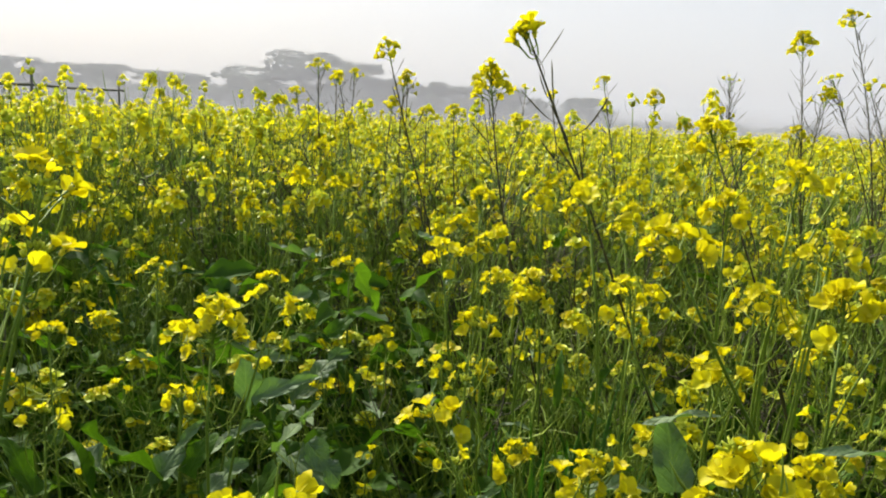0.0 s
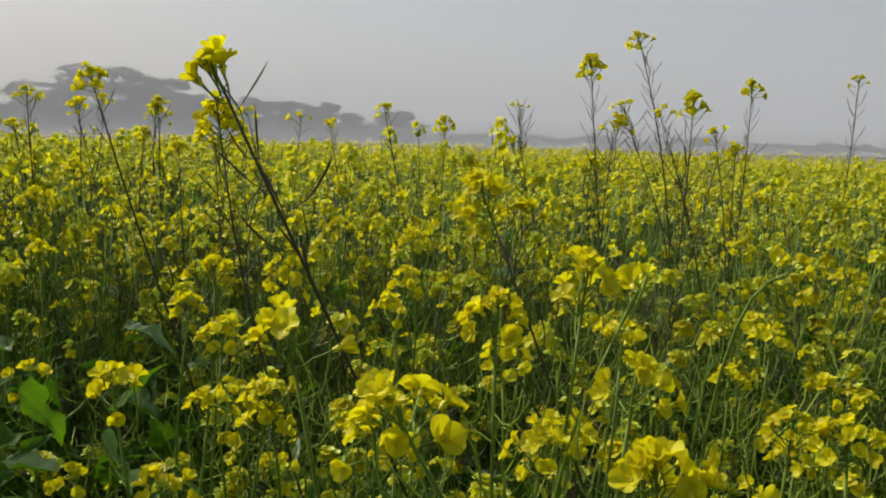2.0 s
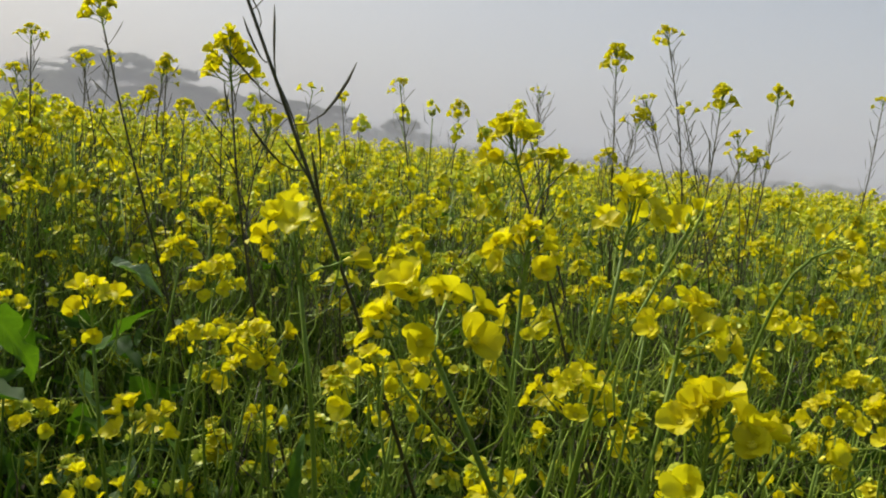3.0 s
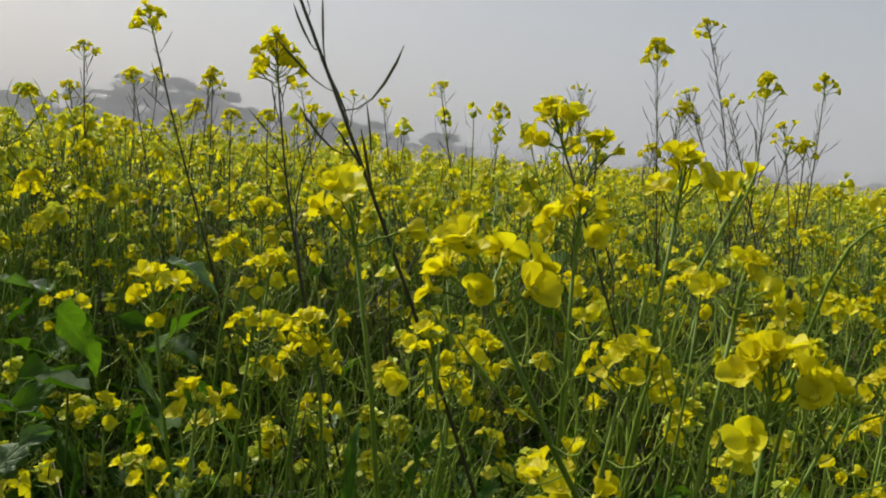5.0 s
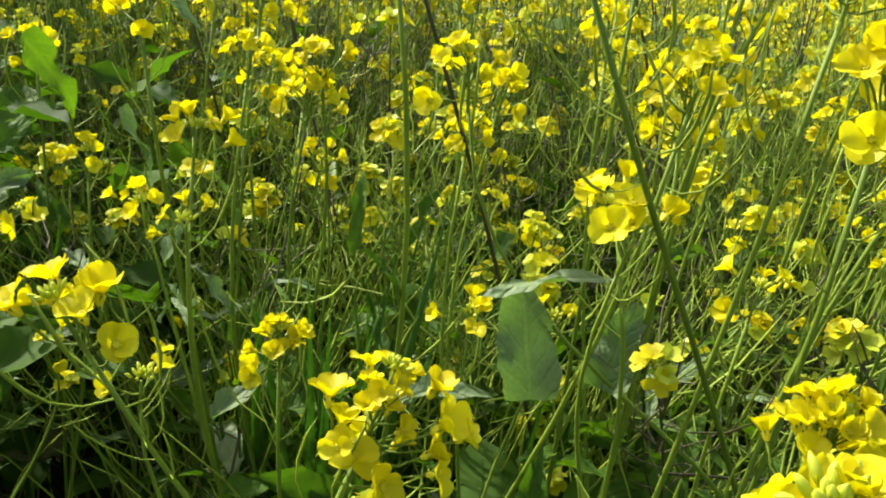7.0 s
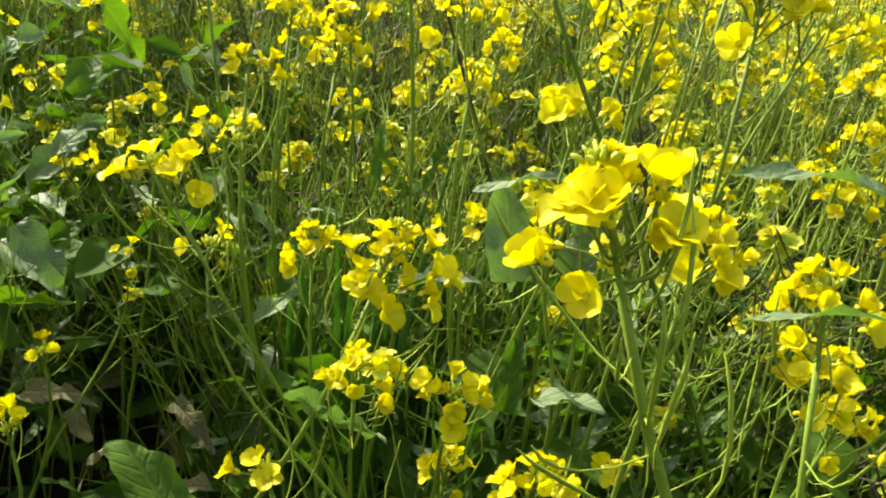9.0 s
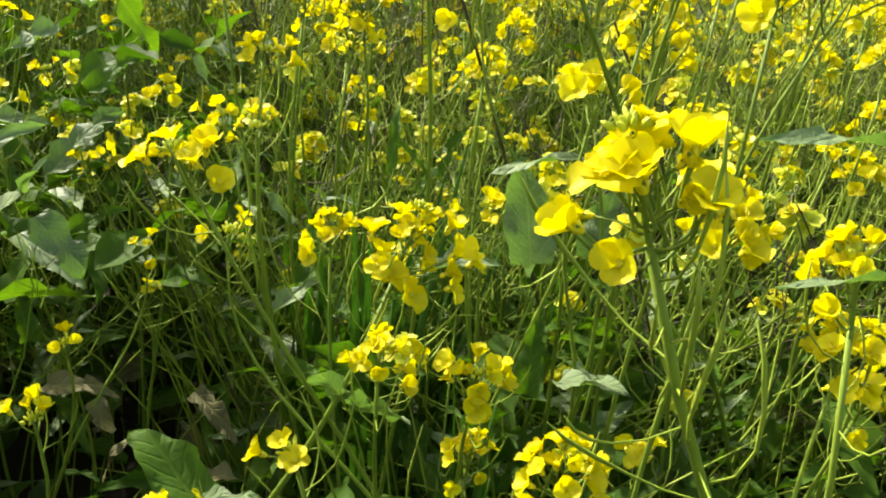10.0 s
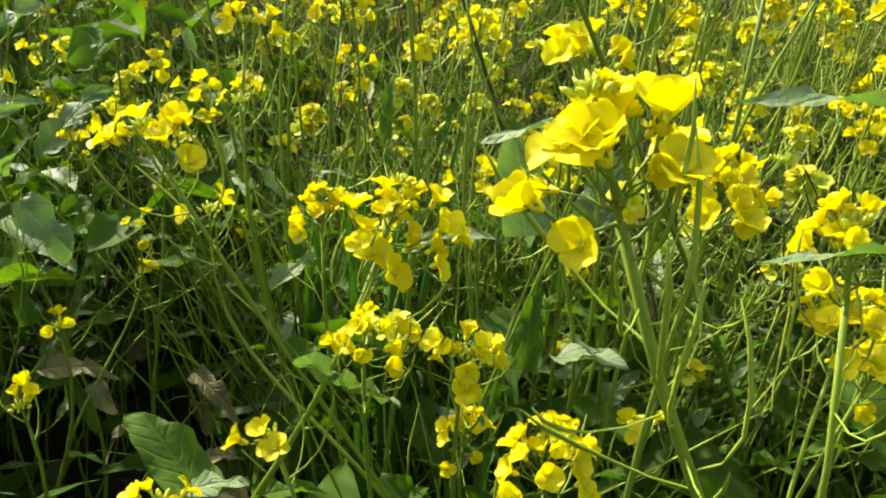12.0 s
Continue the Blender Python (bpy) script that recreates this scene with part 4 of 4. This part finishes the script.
# ---- low growth between the plants ----
rng = random.Random(17)
blades, carpet = [], []
for _ in range(1100):
    r, a = math.sqrt(rng.uniform(0.62 ** 2, 2.4 ** 2)), radians(rng.uniform(-50, 50))
    x, y = 0.17 + r * math.sin(a), 0.2 + r * math.cos(a)
    if r < 1.3 and x < 0.14 and rng.random() < 0.95:
        continue
    tall, lean, far = rng.uniform(0.3, 0.78), rng.uniform(0, 6.3), rng.uniform(0.15, 0.7)
    foot, tip = Vector((x, y, 0)), Vector((x + math.cos(lean) * tall * far, y + math.sin(lean) * tall * far, tall * (1.05 - 0.4 * far)))
    path = curve(foot, tip, (0, 0, tall * 0.4), (math.cos(lean + 0.6) * 0.22 * far, math.sin(lean + 0.6) * 0.22 * far, tall * 0.12), 5)
    blades.append(tube(path, [0.0019, 0.0018, 0.0016, 0.0014, 0.0011, 0.0005], 3))
for _ in range(260):
    x, y, tall, lean, far = rng.uniform(0.0, 0.5), rng.uniform(1.25, 1.65), rng.uniform(0.45, 0.8), rng.uniform(0, 6.3), rng.uniform(0.15, 0.6)
    path = curve((x, y, 0), (x + math.cos(lean) * tall * far, y + math.sin(lean) * tall * far, tall), (0, 0, tall * 0.4), (math.cos(lean + 0.6) * 0.2 * far, math.sin(lean + 0.6) * 0.2 * far, tall * 0.12), 5)
    blades.append(tube(path, [0.0019, 0.0018, 0.0016, 0.0014, 0.0011, 0.0005], 3))
for _ in range(4600):
    r, a = math.sqrt(rng.uniform(0.5 ** 2, 2.4 ** 2)), radians(rng.uniform(-52, 52))
    x, y = 0.17 + r * math.sin(a), 0.2 + r * math.cos(a)
    if r < 1.4 and x < 0.14 and rng.random() < 0.97:
        continue
    z = rng.uniform(0.03, 0.62) ** 1.2
    carpet.append(moved(rng.choice(LOW_LEAVES), Matrix.Translation((x, y, z)) @ pose(0, 0, 0, rng.uniform(-45, 45), -rng.uniform(-20, 75), rng.uniform(0, 360)) @ Matrix.Scale(rng.uniform(0.06, 0.13), 4)))
# leaves hung higher on the left, added to shade the soil and fill the view
for _ in range(170):
    x, y, z = rng.uniform(-0.75, 0.02), rng.uniform(1.1, 1.8), rng.uniform(0.56, 0.86)
    carpet.append(moved(rng.choice(LOW_LEAVES), Matrix.Translation((x, y, z)) @ pose(0, 0, 0, rng.uniform(-50, 50), -rng.uniform(-30, 60), rng.uniform(0, 360)) @ Matrix.Scale(rng.uniform(0.06, 0.11), 4)))
for _ in range(4200):      # short bowed stalks and pods, every way, in the upper half of the crop
    r, a = math.sqrt(rng.uniform(0.8 ** 2, 2.4 ** 2)), radians(rng.uniform(-46, 46))
    x, y = 0.17 + r * math.sin(a), 0.2 + r * math.cos(a)
    if r < 1.25 and x < 0.14:
        continue
    foot, turn, far = Vector((x, y, rng.uniform(0.30, 0.72) + 0.14 * smooth(1.0, 1.8, r))), rng.uniform(0, 6.3), rng.uniform(0.03, 0.10)
    out = Vector((math.cos(turn), math.sin(turn), 0))
    tip = foot + out * far + Vector((0, 0, rng.uniform(-0.01, 0.12)))
    blades.append(tube(curve(foot, tip, out * far * 0.6, Vector((rng.uniform(-0.02, 0.02), rng.uniform(-0.02, 0.02), rng.uniform(0.0, 0.05))), 4), [0.0009, 0.0011, 0.0016, 0.0013, 0.0004], 3))
tagged(new("grass", mesh_of("grass", joined(blades), (POD,))), "thin green stalks and grass between the mustard plants", "grass", kind="stuff")
tagged(new("undergrowth", mesh_of("undergrowth", joined(carpet), (LOW_LEAF,))), "low dark green leaves under the mustard plants", "undergrowth", kind="stuff")


# ---- the field further off: one crop ----
def cheap_plant(rng, tall, heads, facets):
    """A distant plant: stalks as flat strips, heads of cheap flowers, a few leaves. Slots: petal, stem, bud, leaf."""
    s = []
    for i in range(heads):
        a, reach = i * 2.39996 + rng.random(), rng.uniform(0.02, 0.14)
        tip = Vector((math.cos(a) * reach, math.sin(a) * reach, tall * rng.uniform(0.8, 1.0)))
        foot = Vector((tip.x * 0.15, tip.y * 0.15, tall * 0.35))
        side = Vector((-math.sin(a), math.cos(a), 0)) * 0.0022
        s.append(tube([foot, foot.lerp(tip, 0.55) + Vector((rng.uniform(-0.06, 0.06), rng.uniform(-0.06, 0.06), 0.03)), tip], [0.0026, 0.002, 0.0014], 3, 1) if facets else shape([foot - side, foot + side, tip], [(0, 1, 2)], 1))
        turn = Matrix.Translation(tip) @ axes((rng.uniform(-0.3, 0.3), rng.uniform(-0.3, 0.3), 1), rng.uniform(0, 6.3))
        if facets:
            young = rng.random() < 0.4
            for m, k in layout(rng, 2 if young else facets, 0.03):
                s.append(moved(rng.choice(CHEAP), turn @ m @ Matrix.Scale(k * (1.05 if facets > 5 else 1.25), 4)))
            if young:
                for k in range(4):
                    s.append(moved(speck((0, 0, 0.002), (math.cos(k * 1.57), math.sin(k * 1.57), 1.0), 0.018, 0.0045), turn))
            s.append(moved(speck((0, 0, 0.022), (0, 0, 1), 0.015, 0.0075), turn))
            for k in range(3 if facets > 5 else 1):
                s.append(moved(speck((0, 0, 0.006), (math.cos(k * 2.1 + i), math.sin(k * 2.1 + i), 0.9), 0.017, 0.005), turn))
            for k in range(9 if facets > 5 else 4):
                b = k * 2.39996
                at, out = tip.lerp(foot, 0.03 + 0.05 * k), Vector((math.cos(b), math.sin(b), 0))
                bow, tail = at + out * 0.02 + Vector((0, 0, 0.012)), at + out * 0.03 + Vector((0, 0, rng.uniform(0.04, 0.065)))
                across = Vector((-math.sin(b), math.cos(b), 0)) * 0.0012
                s.append(shape([at, bow - across, bow + across, tail], [(0, 1, 2), (1, 3, 2)], 4))
        else:
            pts, tris = [], []
            for k in range(4):
                b, h = k * 2.39996, rng.uniform(0.0, 0.03)
                c = Vector((math.cos(b) * 0.02, math.sin(b) * 0.02, h))
                u = Vector((rng.uniform(-1, 1), rng.uniform(-1, 1), rng.uniform(-1, 1))).normalized() * 0.013
                w = Vector((rng.uniform(-1, 1), rng.uniform(-1, 1), rng.uniform(-1, 1))).normalized() * 0.013
                pts += [c - u, c + w, c + u]
                tris.append((len(pts) - 3, len(pts) - 2, len(pts) - 1))
            s.append(moved(shape(pts, tris, 0), turn))
    for i in range(heads):
        a, reach = i * 2.39996 + rng.random(), rng.uniform(0.0, 0.12)
        foot, tall_here = Vector((math.cos(a) * reach, math.sin(a) * reach, tall * 0.3)), tall * rng.uniform(0.8, 0.99)
        side = Vector((-math.sin(a + 1), math.cos(a + 1), 0)) * (0.002 if facets else 0.004)
        s.append(shape([foot - side, foot + side, Vector((foot.x * 1.3, foot.y * 1.3, tall_here))], [(0, 1, 2)], 1))
    for i in range(8 if facets else 4):
        u = rng.uniform(0.2, 0.8)
        s.append(moved(rng.choice(FAR_LEAVES), Matrix.Translation((0, 0, u * tall)) @ pose(0, 0, 0, 0, -rng.uniform(10, 60), rng.uniform(0, 360)) @ Matrix.Scale(0.16 - 0.08 * u, 4), 3))
    return joined(s)


def crop(name, label, models, places):
    """Many plants as one mesh."""
    s = [moved(models[i % len(models)], Matrix.Translation((x, y, 0)) @ Matrix.Rotation(turn, 4, "Z") @ Matrix.Diagonal((k, k, h, 1))) for i, (x, y, k, h, turn) in enumerate(places)]
    return tagged(new(name, mesh_of(name, joined(s), (PETAL, STEM, BUD, LOW_LEAF, DARK_BROWN))), label, "crop", kind="stuff")


rng = random.Random(9)
near_models = [cheap_plant(rng, 1.0, 5, 7) for i in range(8)]
middle_models = [cheap_plant(rng, 1.0, 6, 4) for i in range(6)]
far_models = [cheap_plant(rng, 1.0, 5, 0) for _ in range(6)]
FIELD_END = 15.0      # how far the sown field reaches ahead
places, further = [], []
for _ in range(1650):
    r, a = math.sqrt(rng.uniform(2.25 ** 2, 8.5 ** 2)), radians(rng.uniform(-42, 42))
    left = 1.0 + 0.085 * smooth(-0.3, 0.4, -a) * (1 - smooth(3.5, 8.0, r))
    tall = min(rng.gauss(1.02, 0.065) * left * (1.14 if rng.random() < 0.05 else 1.0), 1.1 * left)
    (places if r < 4.6 else further).append((0.17 + r * math.sin(a), 0.2 + r * math.cos(a), 1.0, tall, rng.uniform(0, 6.3)))
for _ in range(75):
    r, a = math.sqrt(rng.uniform(1.8 ** 2, 2.4 ** 2)), radians(rng.uniform(-44, 14))
    places.append((0.17 + r * math.sin(a), 0.2 + r * math.cos(a), 0.95, rng.gauss(1.02, 0.08), rng.uniform(0, 6.3)))
# side plants, mostly unseen, added to keep skylight off the soil ahead
for _ in range(330):
    r, a = math.sqrt(rng.uniform(0.7 ** 2, 3.0 ** 2)), radians(rng.uniform(43, 82)) * rng.choice((-1, 1))
    further.append((0.17 + r * math.sin(a), 0.2 + r * math.cos(a), 1.0, rng.gauss(0.98, 0.06), rng.uniform(0, 6.3)))
crop("mustard_field", "dense yellow mustard field in full bloom", near_models, places)
crop("mustard_field", "dense yellow mustard field further from the path", middle_models, further)
places = []
for _ in range(3600):
    r, a = 8.3 * (FIELD_END / 8.3) ** rng.random(), radians(rng.uniform(-42, 42))
    places.append((r * math.sin(a), r * math.cos(a), 1.25, rng.gauss(1.0, 0.055), rng.uniform(0, 6.3)))
for _ in range(2600):
    r, a = math.sqrt(rng.uniform(0.5 ** 2, 9.0 ** 2)), radians(rng.uniform(43, 317))
    if r < 3.0 and not 80 < math.degrees(a) < 280:
        continue
    places.append((0.17 + r * math.sin(a), 0.2 + r * math.cos(a), 1.9, rng.gauss(1.03, 0.06), rng.uniform(0, 6.3)))
# unseen ring behind the eye, added to block skylight from the low growth
for _ in range(700):
    r, a = math.sqrt(rng.uniform(0.5 ** 2, 2.6 ** 2)), radians(rng.uniform(78, 282))
    places.append((0.17 + r * math.sin(a), 0.2 + r * math.cos(a), 1.0, rng.gauss(1.03, 0.06), rng.uniform(0, 6.3)))
for _ in range(900):
    r, a = 8.7 * (20 / 8.7) ** rng.random(), radians(rng.uniform(42, 318))
    places.append((r * math.sin(a), r * math.cos(a), 2.0, rng.gauss(1.0, 0.05), rng.uniform(0, 6.3)))
crop("mustard_field", "distant yellow-green mustard crop at field's end, plus unseen plants behind path", far_models, places)


# ---- trees in the haze ----
def tree(rng, x, y, tall, wide, label, leaves=190):
    """A spreading tree: forked trunk and flat layers of small leaves."""
    thing = tagged(new("tree"), label, "tree", "trees along the field's far edge")
    thing.matrix_basis = Matrix.Translation((x, y, 0))
    fork = tall * 0.35
    limbs = [tube([(0, 0, -0.1), (0.02 * tall, 0, fork * 0.5), (0, 0.01 * tall, fork)], [0.035 * tall, 0.026 * tall, 0.022 * tall], 7)]
    pts, tris = [], []
    for i in range(38):
        a = i * 2.39996 + rng.uniform(-0.3, 0.3)
        reach = wide * 0.5 * rng.uniform(0.25, 0.85)
        level = (0.14, 0.26, 0.38, 0.5, 0.6, 0.7, 0.79, 0.87, 0.94)[i % 9]
        reach *= 1.1 if level < 0.75 else 0.85
        tip = Vector((math.cos(a) * reach, math.sin(a) * reach, tall * level * rng.uniform(0.92, 1.07) - reach * 0.10))
        limbs.append(tube(curve((0, 0, fork * 0.9), tip, (0, 0, tall * 0.2), (math.cos(a) * reach * 0.4, math.sin(a) * reach * 0.4, tall * 0.05), 5), [0.014 * tall * (1 - 0.16 * j) for j in range(6)], 5))
        pad = wide * rng.uniform(0.10, 0.22)
        for _ in range(leaves):
            d, b = math.sqrt(rng.random()), rng.uniform(0, 6.3)
            c = tip + Vector((math.cos(b) * d * pad, math.sin(b) * d * pad, rng.gauss(0.0, 0.030 if level > 0.55 else 0.05) * tall + 0.03 * tall * (1 - d * d)))
            u = Vector((rng.uniform(-1, 1), rng.uniform(-1, 1), rng.uniform(-0.35, 0.35))).normalized() * rng.uniform(0.22, 0.5)
            v = Vector((rng.uniform(-1, 1), rng.uniform(-1, 1), rng.uniform(-0.35, 0.35))).normalized() * rng.uniform(0.22, 0.5)
            pts += [c - u, c + v, c + u, c - v]
            k = len(pts)
            tris += [(k - 4, k - 3, k - 2), (k - 4, k - 2, k - 1)]
    part("trunk", mesh_of("trunk", joined(limbs), (BARK,)), thing)
    part("crown", mesh_of("crown", shape(pts, tris), (CROWN,), smooth=False), thing)
    return thing


def bush(rng, x, y, tall, wide):
    thing = tagged(new("bush"), "low rounded bush under the trees, grey in haze", "bush", "bushes along the field's far edge")
    thing.matrix_basis = Matrix.Translation((x, y, 0))
    stems, pts, tris = [], [], []
    for i in range(7):
        a = i * 2.39996
        tip = Vector((math.cos(a) * wide * 0.3, math.sin(a) * wide * 0.3, tall * rng.uniform(0.4, 0.8)))
        stems.append(tube([(0, 0, -0.05), tip * 0.5 + Vector((0, 0, 0.2)), tip], [0.06, 0.04, 0.02], 5))
        for _ in range(90):
            c = tip + Vector((rng.gauss(0, 0.13) * wide, rng.gauss(0, 0.13) * wide, rng.gauss(0, 0.14) * tall))
            u = Vector((rng.uniform(-1, 1), rng.uniform(-1, 1), rng.uniform(-1, 1))).normalized() * 0.3
            v = Vector((rng.uniform(-1, 1), rng.uniform(-1, 1), rng.uniform(-1, 1))).normalized() * 0.3
            pts += [c - u, c + v, c + u, c - v]
            k = len(pts)
            tris += [(k - 4, k - 3, k - 2), (k - 4, k - 2, k - 1)]
    part("stem", mesh_of("stem", joined(stems), (BARK,)), thing)
    part("foliage", mesh_of("foliage", shape(pts, tris), (CROWN,), smooth=False), thing)


rng = random.Random(21)
for i in range(46):
    x = -102 + i * 4.9 + rng.uniform(-1, 1)
    bush(rng, x, 145 + rng.uniform(-3, 3), rng.uniform(3.2, 5.2) if x < -14 else (rng.uniform(2.4, 3.6) if x < 24 else rng.uniform(1.6, 2.8)), rng.uniform(5, 7))
for x, tall, wide in ((-43, 8.8, 17), (-33, 12.2, 20), (-24.5, 10.6, 15), (-18, 7.4, 8)):
    tree(rng, x, 150 + rng.uniform(-4, 4), tall, wide, "tall spreading tree with flat crown, grey in haze")
for x, tall, wide in ((-10, 7.0, 10), (-2.5, 6.9, 11), (4.5, 6.6, 8), (10.3, 5.0, 6), (19, 5.6, 10)):
    tree(rng, x, 150 + rng.uniform(-3, 3), tall, wide, "small flat-topped tree, grey in haze")
for x, tall, wide in ((-122, 11.0, 16), (-111, 10.6, 17), (-100, 9.8, 16), (-89, 10.2, 16), (-78, 9.2, 14), (-67, 8.4, 13)):
    tree(rng, x, 192 + rng.uniform(-4, 4), tall, wide, "rounded tree in a row, pale grey in haze")
for i in range(16):
    tree(rng, 45 + i * 17 + rng.uniform(-4, 4), 330 + rng.uniform(-8, 8), rng.uniform(6, 9.5), rng.uniform(15, 22), "distant tree, nearly lost in haze", 110)

for y, wide, low, reach in ((40, 260, 0.62, 3.4), (120, 620, 0.40, 120.0), (205, 1100, 0.52, 120.0)):
    HAZE = mist("haze", (0.86, 0.87, 0.90), low, 0.0, reach)
    sheet = shape([(-wide * 1.5, 0, 0), (wide * 1.5, 0, 0), (0, 0, 110)], [(0, 1, 2)])
    ob = tagged(new("haze_backdrop", mesh_of("haze_backdrop", sheet, (HAZE,))), "thin pale morning haze over the far field", "haze", kind="structure")
    ob.matrix_basis = Matrix.Translation((20, y, -1.0))


# ---- bamboo rail at the field's edge ----
rail = tagged(new("bamboo_fence"), "low weathered bamboo rail on thin posts in the crop", "fence")
rail.matrix_basis = Matrix.Translation((-5.54, 10.0, 0))
part("rail", mesh_of("rail", tube([(-0.35, -1.3, 1.27), (0.0, 0.0, 1.30), (0.15, 1.1, 1.29), (0.28, 2.1, 1.31)], [0.02, 0.019, 0.018, 0.017], 8), (BAMBOO,)), rail)
for x, y, tall in ((-0.3, -1.1, 1.34), (0.02, 0.02, 1.5), (0.26, 1.95, 1.36)):
    part("post", mesh_of("post", tube([(0, 0, -0.2), (0.01, 0, tall * 0.5), (0.0, 0.01, tall)], [0.022, 0.02, 0.018], 8), (BAMBOO,)), rail, Matrix.Translation((x, y, 0)))
